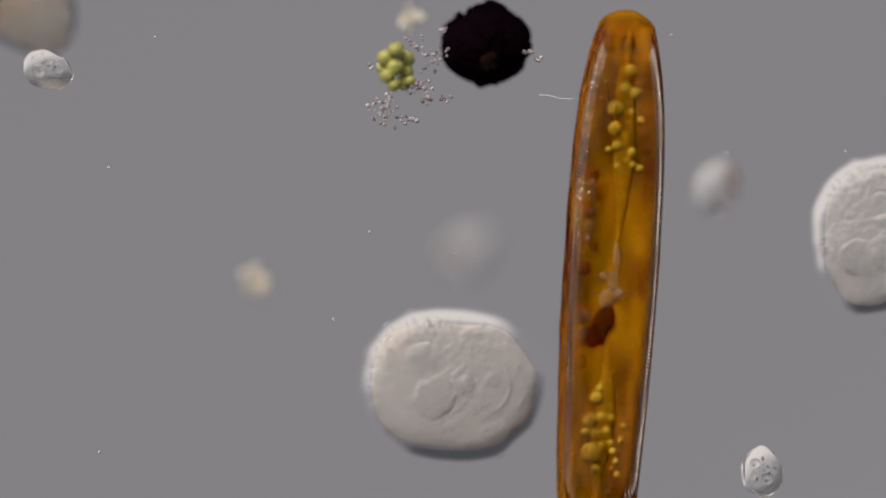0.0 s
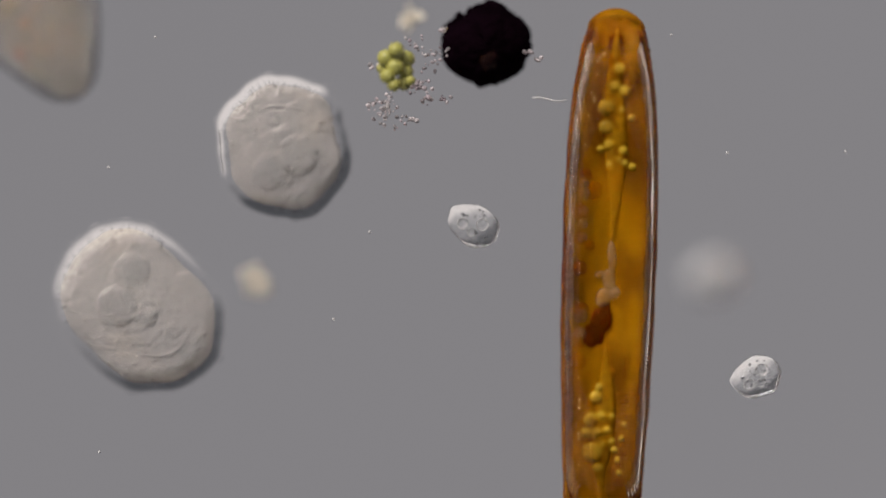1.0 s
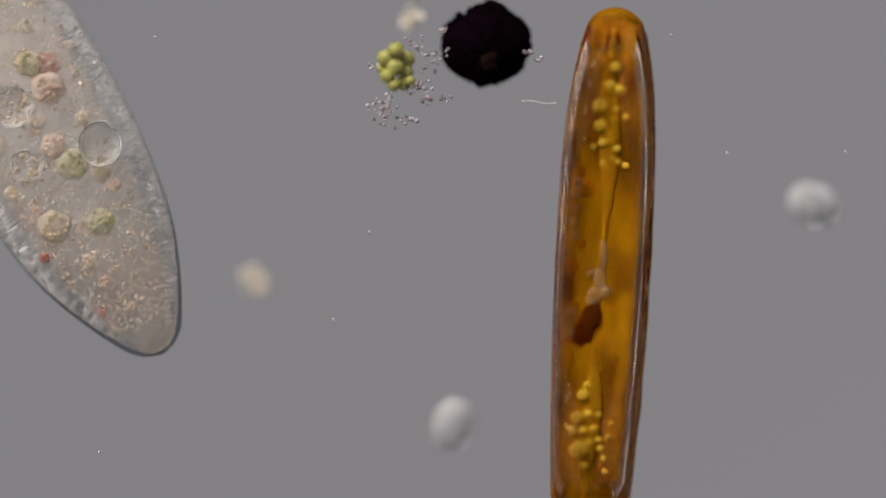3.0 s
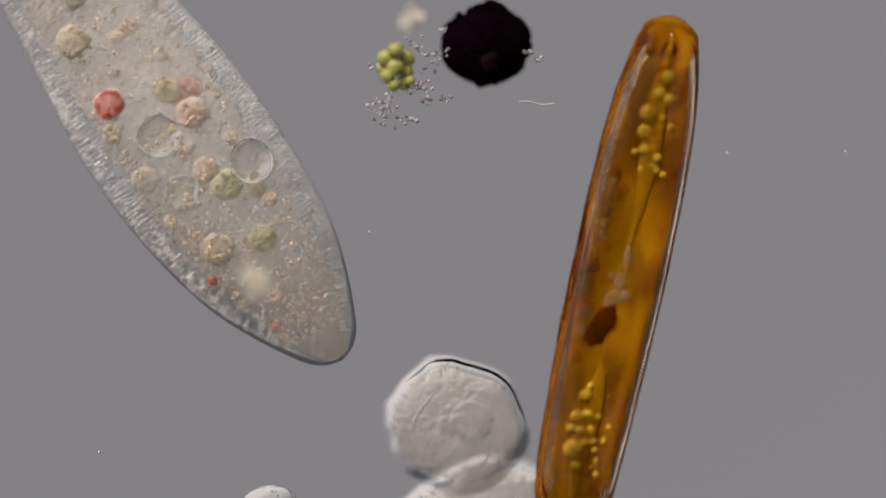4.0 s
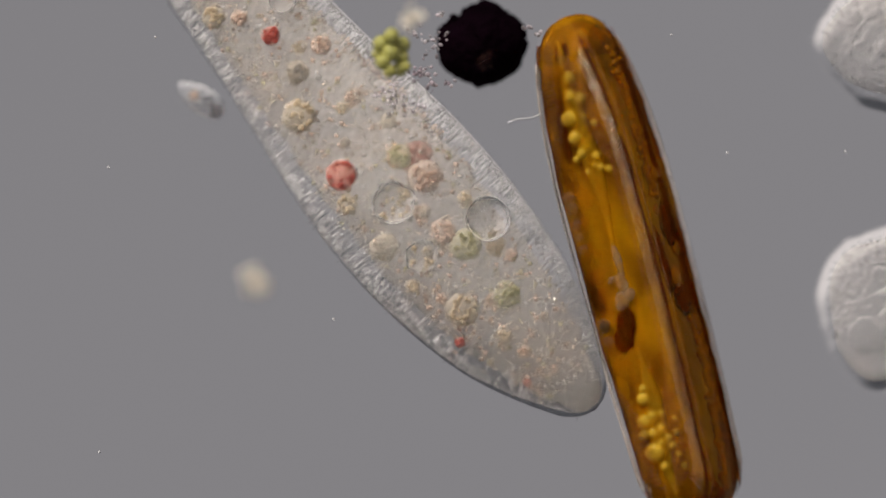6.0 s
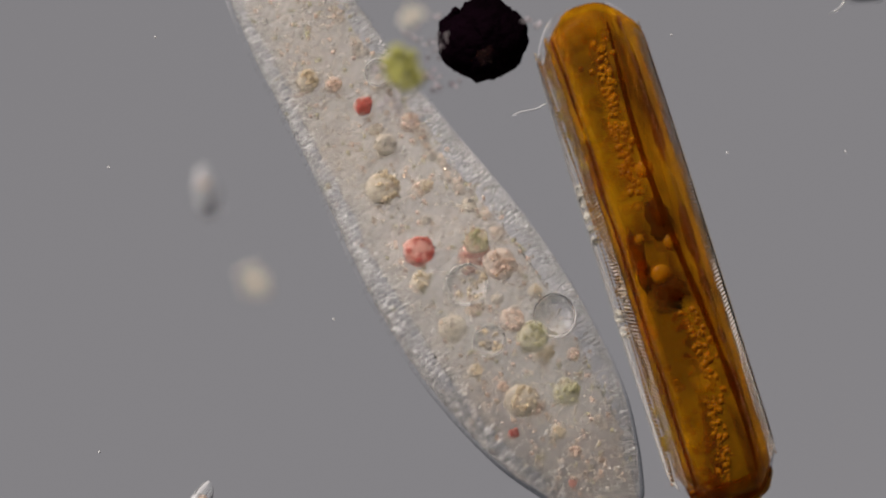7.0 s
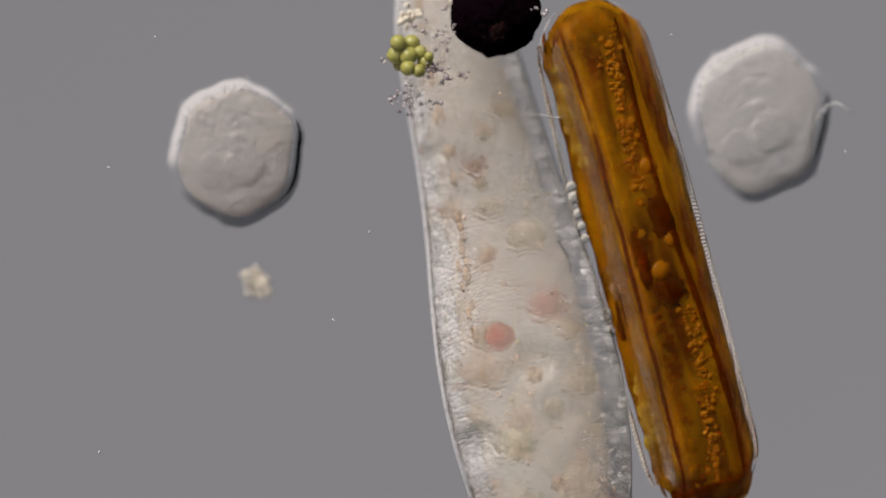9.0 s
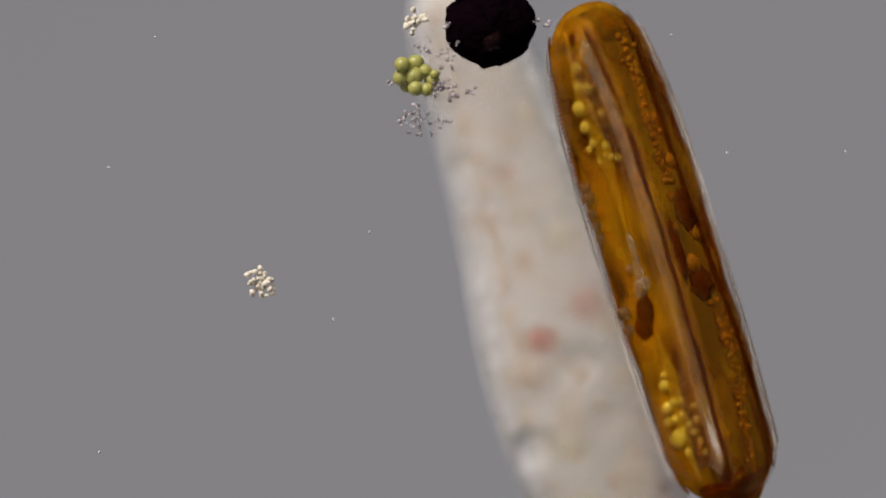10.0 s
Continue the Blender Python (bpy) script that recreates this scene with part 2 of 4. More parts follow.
def rods(seats, length, radius, lean=0.0, seed=1, sides=3):
    """Short tapering rods standing on (place, normal) seats, as verts and faces."""
    rnd = random.Random(seed)
    verts, faces = [], []
    for p, d in seats:
        d = (d + Vector((rnd.uniform(-1, 1), rnd.uniform(-1, 1), rnd.uniform(-1, 1))) * lean).normalized()
        u = d.orthogonal().normalized()
        w = d.cross(u)
        q = p + d * length * rnd.uniform(0.7, 1.25)
        b = len(verts)
        for base, rr in ((p, radius), (q, radius * 0.55)):
            for j in range(sides):
                a = 2 * math.pi * j / sides
                verts.append(base + (u * math.cos(a) + w * math.sin(a)) * rr)
        for j in range(sides):
            k = (j + 1) % sides
            faces.append((b + j, b + k, b + sides + k, b + sides + j))
        faces.append(tuple(range(b + sides, b + 2 * sides)))
    return verts, faces


def grains(seats, r0, r1, seed=1):
    """Many tiny eight-sided grains."""
    rnd = random.Random(seed)
    verts, faces = [], []
    for p in seats:
        r, b = rnd.uniform(r0, r1), len(verts)
        for d in ((1, 0, 0), (0, 1, 0), (-1, 0, 0), (0, -1, 0), (0, 0, 1), (0, 0, -1)):
            verts.append(Vector(p) + Vector(d) * r * rnd.uniform(0.8, 1.2))
        for i in range(4):
            faces.append((b + i, b + (i + 1) % 4, b + 4))
            faces.append((b + (i + 1) % 4, b + i, b + 5))
    return verts, faces


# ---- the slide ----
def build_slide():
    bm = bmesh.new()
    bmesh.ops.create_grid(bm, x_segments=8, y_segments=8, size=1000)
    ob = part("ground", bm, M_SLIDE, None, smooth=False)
    tagged(ob, "pale grey microscope slide under pond water, its glow painted in and graded outside the view", "microscope slide", kind="structure")
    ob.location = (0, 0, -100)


# ---- the diatom ----
LONG, WIDE, DEEP = 0.93, 0.161, 0.194


def outline(s):
    """Half width of the frustule at s in -1..1 along its length."""
    a = abs(s)
    if s > 0:                     # the slender end
        w = WIDE * (1 - 0.50 * a ** 3.6)
        c = 0.93
    else:                         # the blunt end
        w = WIDE * (1 - 0.20 * a ** 1.7)
        c = 0.88
    if a > c:
        w *= math.sqrt(max(0.0, 1 - ((a - c) / (1 - c)) ** 2))
    return max(w, 0.0005)


def loft(bm, rows, n=180):
    """Shell through rings of the outline: rows of (width factor, inset at the ends, height)."""
    st = [math.sin((i / n - 0.5) * math.pi) for i in range(n + 1)]
    path = [(s, 1) for s in st] + [(s, -1) for s in st[::-1][1:-1]]
    loops = []
    for k, inset, z in rows:
        loops.append([bm.verts.new((side * outline(s) * k, s * (LONG - inset), z)) for s, side in path])
    m = len(path)
    for a, b in zip(loops, loops[1:]):
        for i in range(m):
            bm.faces.new((a[i], b[i], b[(i + 1) % m], a[(i + 1) % m]))
    return loops


def cap(bm, loop):
    h = len(loop) // 2
    for i in range(h):
        a, b = loop[i], loop[i + 1]
        c, d = loop[-i - 1] if i + 1 < h else loop[h], loop[-i] if i else loop[0]
        vs = []
        for v in (a, b, c, d):
            if v not in vs:
                vs.append(v)
        if len(vs) > 2:
            try:
                bm.faces.new(vs)
            except ValueError:
                pass


def build_diatom():
    top = new("diatom")
    tagged(top, "amber brown boat-shaped diatom with ribbed glassy shell and oil drops", "diatom")
    def section(kw, kd, ends, n, power=6, z0=-1.0, z1=1.0, curve=0.15):
        """Rings for loft() of a rounded section, from z0 to z1 of the half depth."""
        rows = []
        for i in range(n + 1):
            a = math.asin(z0) + (math.asin(z1) - math.asin(z0)) * i / n
            z = math.sin(a)
            w = max(0.02, 1 - abs(z) ** power) ** (1 / power)
            rows.append((kw * w, ends + curve * abs(z) ** 3, z * kd * DEEP))
        return rows

    # plastid: the amber mass inside
    bm = bmesh.new()
    loops = loft(bm, section(0.965, 0.93, 0.006, 18, power=5, curve=0.135))
    cap(bm, loops[0]), cap(bm, loops[-1])
    bmesh.ops.recalc_face_normals(bm, faces=bm.faces)
    for v in bm.verts:
        v.co += Vector((v.co.x, 0, v.co.z)).normalized() * (0.010 * noise.noise(v.co * 9) + 0.005 * noise.noise(v.co * 22))
        mid = max(0.0, 1 - (v.co.x / (0.62 * outline(max(-1, min(1, v.co.y / LONG))))) ** 4)
        sink = 0.93 - mid * (0.13 + 0.06 * math.exp(-((v.co.y - 0.08) / 0.22) ** 2) + 0.03 * math.exp(-((v.co.y + 0.20) / 0.06) ** 2))
        v.co.z = v.co.z * (sink if v.co.z > 0 else 0.96) * (1 + 0.10 * noise.noise(Vector((3, v.co.y * 6, 1)))) - 0.008
    part("plastid", bm, M_AMBER, top, "glossy amber plastid filling the shell")
    for sgn in (1, -1):
        bm = bmesh.new()
        loops = loft(bm, [(k, e, z * sgn) for k, e, z in section(1.0, 1.0, 0.0, 10, z0=0.5)])
        cap(bm, loops[-1])
        bmesh.ops.recalc_face_normals(bm, faces=bm.faces)
        valve = part("valve", bm, M_VALVE, top, "clear glassy silica valve")
        # mantle: the pale bent-down margin
        band = section(1.004, 1.003, 0, 5, z0=0.68, z1=0.88)
        for side in (1, -1):
            bm = bmesh.new()
            st = [math.sin((i / 100 - 0.5) * math.pi) * 0.975 for i in range(101)]
            net = [[bm.verts.new((side * outline(s) * k, s * (LONG - e), z * sgn)) for s in st] for k, e, z in band]
            for a, b in zip(net, net[1:]):
                for i in range(100):
                    bm.faces.new((a[i], a[i + 1], b[i + 1], b[i]))
            part("mantle", bm, M_MANTLE, valve, "pale tan mantle of the valve")
        wall = section(1.0, 1.0, 0, 4, z0=0.80, z1=0.95)
        for side in (1, -1):
            # fringe: short closed teeth down the mantle
            verts, faces, s = [], [], -0.955
            while s < 0.955:
                b = len(verts)
                for q, (k, e, z) in enumerate(wall):
                    for dy, lift in ((-0.0050, -0.003), (0.0, 0.0085 if 0 < q < 4 else 0.001), (0.0050, -0.003)):
                        verts.append((side * (outline(s) * k + lift), s * (LONG - e) + dy, z * sgn))
                for q in range(4):
                    o = b + q * 3
                    for c, d in ((0, 1), (1, 2), (2, 0)):
                        quad = (o + c, o + d, o + 3 + d, o + 3 + c)
                        faces.append(quad if side * sgn > 0 else quad[::-1])
                ends = [(b + 2, b + 1, b), (b + 12, b + 13, b + 14)]
                faces += ends if side * sgn > 0 else [f[::-1] for f in ends]
                s += 0.0165
            raw("fringe", verts, faces, M_RIBTIP, valve, "fringe of fine pale teeth", "stuff")
            # ribs: closely set ridges across the margin of the face, longer towards the ends
            prof = section(1.0, 1.0, 0, 9, z0=0.97, z1=0.9999)
            verts, faces, n = [], [], 104
            for i in range(n):
                s = -0.945 + 1.89 * i / (n - 1)
                inner = 0.66 - 0.40 * min(1.0, max(0.0, (abs(s) - 0.45) / 0.2))
                b = len(verts)
                for q, (k2, e2, z2) in enumerate(prof):
                    k2 = inner if q == 9 else max(k2, inner)
                    for dy, lift in ((-0.0058, 0.0), (0.0, 0.0022), (0.0058, 0.0)):
                        y2 = s * (LONG - 0.085) + dy + 0.012 * (1 - k2)
                        w2 = outline(max(-0.995, min(0.995, y2 / (LONG - e2)))) * k2 + lift * (1 if q < 5 else 0)
                        verts.append((w2 * side, y2, (z2 + (lift if q > 3 else 0)) * sgn))
                for q in range(len(prof) - 1):
                    o = b + q * 3
                    for c in (0, 1):
                        quad = (o + c, o + c + 1, o + c + 4, o + c + 3)
                        faces.append(quad if side * sgn > 0 else quad[::-1])
            raw("rib", verts, faces, M_RIB, valve, "row of fine clear ribs", "stuff")
    # girdle
    bm = bmesh.new()
    loft(bm, section(1.0, 1.0, 0, 8, z0=-0.72, z1=0.66))
    part("girdle_band", bm, M_GIRDLE, top, "dark amber girdle band")
    bm = bmesh.new()
    for z in (-0.62, 0.62):
        for s0 in (1, -1):
            k, e, zz = section(1.004, 1.0, 0, 1, z0=z, z1=z + 0.01)[0]
            pts = [(s0 * outline(s) * k, s * (LONG - e), zz) for s in [0.95 * math.sin((i / 90 - 0.5) * math.pi) for i in range(91)]]
            tube(bm, pts, [0.0038] * 91, 5)
    part("girdle_edge", bm, M_PINK, top, "thin edge of the girdle band, painted red for the lens's colour fringe")
    for z in (0.128, -0.116):
        for side in (1, -1):
            bm = bmesh.new()
            pts = [(side * (outline(s) * (0.87 if z > 0 else 0.81) + 0.006 * noise.noise(Vector((s * 6, side, z)))), s * (LONG - 0.045), z + 0.010 * noise.noise(Vector((s * 5, 2, z)))) for s in [0.955 * math.sin((i / 90 - 0.5) * math.pi) for i in range(91)]]
            tube(bm, pts, [((0.009 if z > 0 else 0.024) + 0.004 * noise.noise(Vector((i * 0.15, side, z)))) * math.sin(math.pi * (i + 0.5) / 91) ** 0.35 for i in range(91)], 8)
            part("plastid_margin", bm, M_BROWN, top, "dark brown edge of the plastid")
    # dark fold of the plastid below either end
    for y0 in (0.835, -0.905):
        bm = bmesh.new()
        bmesh.ops.create_icosphere(bm, subdivisions=4, radius=1.0)
        w = outline(y0 / LONG) * 1.04
        for v in bm.verts:
            d = v.co.normalized()
            v.co = Vector((math.copysign(abs(d.x) ** 0.9, d.x) * w, y0 + d.y * 0.055 * (1 + 0.4 * noise.noise(d * 3)) - 0.06 * (d.z * d.z + d.x * d.x * 0.6) * math.copysign(1, y0), math.copysign(abs(d.z) ** 0.9, d.z) * 0.155 - 0.010))
        part("plastid_fold", bm, M_BROWN, top, "dark brown fold at the end of the plastid")
    # plasma strands along the middle, wide towards the ends
    for face in (1,):
        for end, lo, hi in ((1, 0.10, 0.85), (-1, 0.27, 0.82)):
            bm = bmesh.new()
            n = 48
            pts, rr = [], []
            for i in range(n):
                f = i / (n - 1)
                y = end * (lo + (hi - lo) * f)
                pts.append((0.008 * math.sin(6 * f) + 0.006 * end, y, 0.142 * face))
                rr.append(0.006 + 0.036 * max(0, math.sin(math.pi * min(1, f ** 1.1))) ** 1.2)
            tube(bm, pts, rr, 10)
            for v in bm.verts:
                v.co.z = 0.142 * face + (v.co.z - 0.142 * face) * 0.35
                v.co.x += 0.006 * noise.noise(v.co * 20)
            part("plasma_strand", bm, M_STRAND, top, "yellow plasma strand")
        # oil drops along the strands
        rnd = random.Random(5 if face > 0 else 8)
        upper = [(8, 355, 11), (0, 323, 11), (18, 315, 11), (-14, 285, 15), (13, 282, 7), (-13, 250, 13), (31, 268, 7), (-7, 220, 10),
                 (6, 225, 7), (18, 210, 9), (-5, 185, 7), (21, 188, 7), (35, 182, 7), (-22, 212, 7), (11, 195, 7), (4, 240, 7), (10, 262, 6)]
        lower = [(-17, -228, 12), (-12, -210, 8), (-25, -268, 13), (-7, -260, 10), (-32, -290, 10), (-14, -290, 10), (3, -285, 9),
                 (-20, -325, 18), (13, -305, 7), (18, -320, 7), (-4, -310, 8), (11, -260, 7), (-10, -352, 9), (24, -338, 6), (30, -300, 6), (28, -360, 6), (34, -275, 5)]
        for x, y, r in upper + lower:
            ob = lump("oil_drop", (x * 0.002 * face, y * 0.002, (0.143 + r * 0.0002) * face), r * 0.0021, M_DROP, top, sub=3, flat=(1, 1, 0.8))
        for _ in range(46):
            y = rnd.choice((1, -1)) * rnd.uniform(0.30, 0.78)
            x = rnd.uniform(0.02, 0.085)
            lump("oil_drop", (x * face, y, (0.142 - 0.30 * x * x / WIDE) * face), rnd.uniform(0.005, 0.010), M_DROP_O, top, sub=3, flat=(1, 1, 0.8))
        for x, y, r in ((-46, 165, 11), (-32, 138, 16), (-52, 100, 13), (-54, 53, 11), (-52, 0, 13), (-47, -75, 14), (-52, -125, 17), (-52, -165, 15), (-36, 40, 9)):
            lump("orange_drop", (x * 0.002 * face, y * 0.002, (0.118 - 0.0000030 * x * x) * face), r * 0.0021, M_DROP_O, top, sub=3, flat=(1, 1, 0.7), rough=0.08, seed=x)
        # pale nucleus region and the brown mass under it
        bm = bmesh.new()
        for x, y, rx, ry, a in ((4, 22, 9, 34, 5), (0, -18, 13, 22, 0), (-9, -52, 16, 22, -12), (-18, -10, 10, 7, 20), (10, -45, 10, 13, 0)):
            ball(bm, (x * 0.002 * face, y * 0.002, 0.142 * face), 0.0017, sub=3, flat=(rx, ry, 5), rough=0.18, freq=2.5, seed=x + y, turn=a)
        part("nucleus", bm, M_PALE, top, "pale glassy nucleus in the middle")
        bm = bmesh.new()
        for x, y, rx, ry in ((-16, -98, 15, 30), (-6, -85, 13, 24), (-28, -118, 16, 20)):
            ball(bm, (x * 0.002 * face, y * 0.002, 0.142 * face), 0.002, sub=3, flat=(rx, ry, 4), rough=0.3, freq=2, seed=y)
        part("brown_mass", bm, M_BROWN, top, "dark brown folded mass")
        lump("oil_drop", (12 * 0.002 * face, -42 * 0.002, 0.156 * face), 0.022, M_PALE, top, "pale shiny drop by the nucleus", sub=3)
    # girdle side contents, seen when the cell rolls over
    rnd = random.Random(21)
    for side in (1, -1):
        for y0, y1 in ((0.22, 0.82), (-0.84, -0.22)):
            for k in range(18):
                y = rnd.uniform(y0, y1)
                lump("oil_drop", (side * outline(y / LONG) * 0.80, y, rnd.gauss(0.080, 0.012)), rnd.uniform(0.009, 0.019), M_DROP if k % 2 else M_DROP_O, top, sub=2, flat=(0.7, 1, 1))
            bm = bmesh.new()
            for k in range(150):
                y = rnd.uniform(y0, y1)
                z = -0.012 + 0.03 * math.sin(5 * y) + rnd.gauss(0, 0.016)
                ball(bm, (side * outline(y / LONG) * 0.935, y, z), rnd.uniform(0.006, 0.014), sub=2)
            part("droplet_band", bm, M_DROP_O, top, "band of tiny yellow oil droplets", "stuff")
        for y, z, r in ((0.30, -0.035, 0.034), (0.07, 0.06, 0.024), (0.03, -0.05, 0.030), (-0.07, 0.02, 0.036), (0.18, 0.03, 0.02), (-0.02, 0.075, 0.022)):
            lump("orange_drop", (side * outline(y / LONG) * 0.93, y, z), r, M_DROP_O, top, sub=3, flat=(0.45, 1, 1), rough=0.2, seed=y)
        for y, z, rx, ry in ((0.12, -0.03, 0.05, 0.08), (-0.15, 0.0, 0.06, 0.06), (0.0, 0.08, 0.03, 0.12)):
            lump("brown_mass", (side * outline(y / LONG) * 0.92, y, z), 1.0, M_BROWN, top, "dark brown folded mass", sub=3, flat=(0.014, ry, rx), rough=0.5, freq=2.4, seed=z)
    for y, r in ((0.30, 0.024), (0.26, 0.028), (0.20, 0.024), (0.155, 0.02), (0.11, 0.02), (-0.17, 0.032), (-0.23, 0.026)):
        lump("clear_drop", (-0.098, y, 0.171), r * 0.85, M_CLEARDROP, top, "pale shiny drop", sub=3)
    for side in (1, -1):
        bm = bmesh.new()
        n = 60
        pts = [(side * outline((0.84 - 1.68 * i / n) / LONG) * 0.97, 0.84 - 1.68 * i / n, -0.075 + 0.03 * math.sin(i * 0.09)) for i in range(n + 1)]
        tube(bm, pts, [0.003 + 0.009 * math.sin(math.pi * i / n) ** 0.5 * (1 + 0.5 * noise.noise(Vector((i * 0.2, side, 7)))) for i in range(n + 1)], 6)
        part("plastid_fold", bm, M_BROWN, top, "dark fold along the plastid")
    return top


# ---- the slipper-shaped ciliate ----
PROFILE = [(0, 0.0), (7, 19), (25, 38), (60, 60), (120, 90), (190, 117), (260, 133), (340, 144), (430, 150), (540, 148), (640, 138),
           (740, 124), (850, 112), (960, 103), (1070, 95), (1160, 80), (1215, 57), (1240, 34), (1255, 14), (1260, 0)]


def half_width(u):
    """Smooth curve through the profile."""
    last = len(PROFILE) - 1
    for i in range(last):
        (a, p), (b, q) = PROFILE[i], PROFILE[i + 1]
        if a <= u <= b:
            f, g = (u - a) / (b - a), q - p
            slope = [(PROFILE[min(last, j + 1)][1] - PROFILE[max(0, j - 1)][1]) / (PROFILE[min(last, j + 1)][0] - PROFILE[max(0, j - 1)][0]) * (b - a) for j in (i, i + 1)]
            return p + f * slope[0] + f * f * (3 * g - 2 * slope[0] - slope[1]) + f ** 3 * (slope[0] + slope[1] - 2 * g)
    return 0.0


def slipper(u, a, swell=1.0):
    """A place on the pellicle: u along the axis from the pointed end, a round it."""
    w = half_width(u) * 0.002 * swell
    bend = 0.035 * math.sin(math.pi * u / 1260)
    groove = 1 - 0.16 * math.exp(-((u - 800) / 230) ** 2) * max(0, math.cos(a - 1.9)) ** 6
    return Vector((w * math.cos(a) * groove - bend, u * 0.002, w * 0.66 * math.copysign(abs(math.sin(a)) ** 0.85, math.sin(a)) * groove))


def build_slipper():
    top = new("paramecium")
    tagged(top, "translucent grey slipper-shaped ciliate with coloured food vacuoles", "ciliate")
    us = [630 - 630 * math.cos(math.pi * i / 150) for i in range(151)]
    # pellicle: fine cross ridges along the flanks, rows of low knobs over the middle
    bm = bmesh.new()
    fine = [4 + 1252 * i / 940 for i in range(941)]
    m = 300
    loops = []
    for u in fine:
        row = []
        for j in range(m):
            a = 2 * math.pi * j / m
            p = slipper(u, a)
            flank = min(1.0, max(0.0, (abs(math.cos(a)) - (0.55 if math.sin(a) > 0 else 0.8)) / 0.25))
            wave = noise.noise(Vector((u * 0.05, a * 6, 3))) * 4.0 + noise.noise(Vector((u * 0.14, a * 9, 5))) * 1.6
            ridge = math.sin(u * 2 * math.pi / 8.6 + wave + 0.9 * math.sin(a * 3))
            knob = 0.35 * ridge + 1.1 * math.sin(u * 2 * math.pi / 9 + 0.8 * wave) * math.sin(a * 44 + 0.3 * u + 3 * noise.noise(Vector((u * 0.02, a, 9))))
            out = Vector((math.cos(a), 0, math.sin(a)))
            swell = min(1.0, half_width(u) / 60)
            row.append(bm.verts.new(p + out * swell * (0.0017 * ridge * flank * (0.75 + 0.9 * noise.noise(Vector((u * 0.06, a * 8, 1)))) + (0.0007 if math.sin(a) > 0 else 0.0046) * knob * (1 - flank) + 0.004 * noise.noise(p * 16))))
        loops.append(row)
    for a, b in zip(loops, loops[1:]):
        for j in range(m):
            bm.faces.new((a[j], a[(j + 1) % m], b[(j + 1) % m], b[j]))
    bm.faces.new(loops[0][::-1]), bm.faces.new(loops[-1])
    bmesh.ops.recalc_face_normals(bm, faces=bm.faces)
    part("pellicle", bm, M_PELL, top, "grey translucent finely striped pellicle")
    bm = bmesh.new()
    loops = [[bm.verts.new(slipper(u, 2 * math.pi * j / 48, 0.70)) for j in range(48)] for u in us[6:-6]]
    for a, b in zip(loops, loops[1:]):
        for j in range(48):
            bm.faces.new((a[j], b[j], b[(j + 1) % 48], a[(j + 1) % 48]))
    bm.faces.new(loops[0]), bm.faces.new(loops[-1])
    bmesh.ops.recalc_face_normals(bm, faces=bm.faces)
    for v in bm.verts:
        v.co += Vector((noise.noise(v.co * 9), 0, noise.noise(v.co * 9 + Vector((5, 5, 5))))) * 0.018
    part("endoplasm", bm, M_PLASM, top, "beige grainy inner plasm")
    rnd = random.Random(3)
    seats, below, hair = [], [], []
    u = 6.0
    while u < 1256:
        w = half_width(u)
        n = max(6, int(2 * math.pi * w * 0.87 / 8.0))
        for j in range(n):
            a = 2 * math.pi * (j + rnd.uniform(-0.3, 0.3)) / n + u * 0.003
            uu = min(1255, max(3, u + rnd.uniform(-2, 2)))
            p = slipper(uu, a)
            d = (slipper(min(1259, uu + 4), a) - slipper(max(1, uu - 4), a)).cross(slipper(uu, a + 0.05) - slipper(uu, a - 0.05))
            if d.length < 1e-9:
                continue
            d.normalize()
            if d.dot(p - Vector((p.x * 0.2, p.y, 0))) < 0:
                d = -d
            if rnd.random() < (0.22 if -0.15 < math.sin(a) < 0.62 else 0.04):
                (seats if math.sin(a) > -0.75 else below).append((p - d * (0.040 if math.sin(a) > -0.75 else 0.022), (d + Vector((0, 0.10 * rnd.uniform(-1, 1), 0))).normalized()))
            if rnd.random() < 0.24:
                hair.append((p, (d + Vector((0, rnd.uniform(-0.7, 0.1), 0))).normalized()))
        u += 8.0
    v, f = rods(seats, 0.034, 0.0046, 0.05, 4)
    raw("cortex_rod", v, f, M_ROD, top, "dense layer of pale rods under the pellicle", "stuff")
    v, f = rods(below, 0.018, 0.0052, 0.05, 5)
    raw("cortex_rod", v, f, M_ROD, top, "dense layer of short pale rods under the pellicle", "stuff")
    v, f = rods(hair, 0.030, 0.0011, 0.25, 6)
    raw("cilia", v, f, M_CILIA, top, "fine hairs all over, coloured dark to shade the edge", "stuff")

    def at(x, y, z):
        """Inside the body: across and along from the pointed end."""
        return (x * 0.002, y * 0.002, z)

    food = [(-70, 960, 20, "c"), (-38, 930, 15, "p"), (-66, 730, 30, "c"), (-76, 600, 27, "r"), (-100, 555, 18, "c"), (20, 560, 22, "o"), (32, 505, 29, "p"),
            (-38, 505, 37, "v"), (-100, 455, 25, "g"), (-60, 400, 28, "v"), (-5, 410, 22, "p"), (10, 365, 28, "o"), (-105, 370, 12, "c"),
            (-66, 282, 30, "c"), (10, 252, 24, "o"), (-30, 155, 12, "p"), (-38, 200, 14, "c"), (-105, 240, 9, "r"), (0, 690, 12, "c"),
            (-35, 640, 9, "g"), (-8, 455, 10, "g"), (-20, 790, 20, "g"), (40, 800, 18, "p"), (-15, 870, 16, "r"), (60, 430, 13, "c"), (58, 300, 12, "p"),
            (-60, 110, 8, "r"), (-10, 95, 7, "p"), (35, 180, 9, "g"), (-80, 320, 10, "p"), (45, 620, 14, "g")]
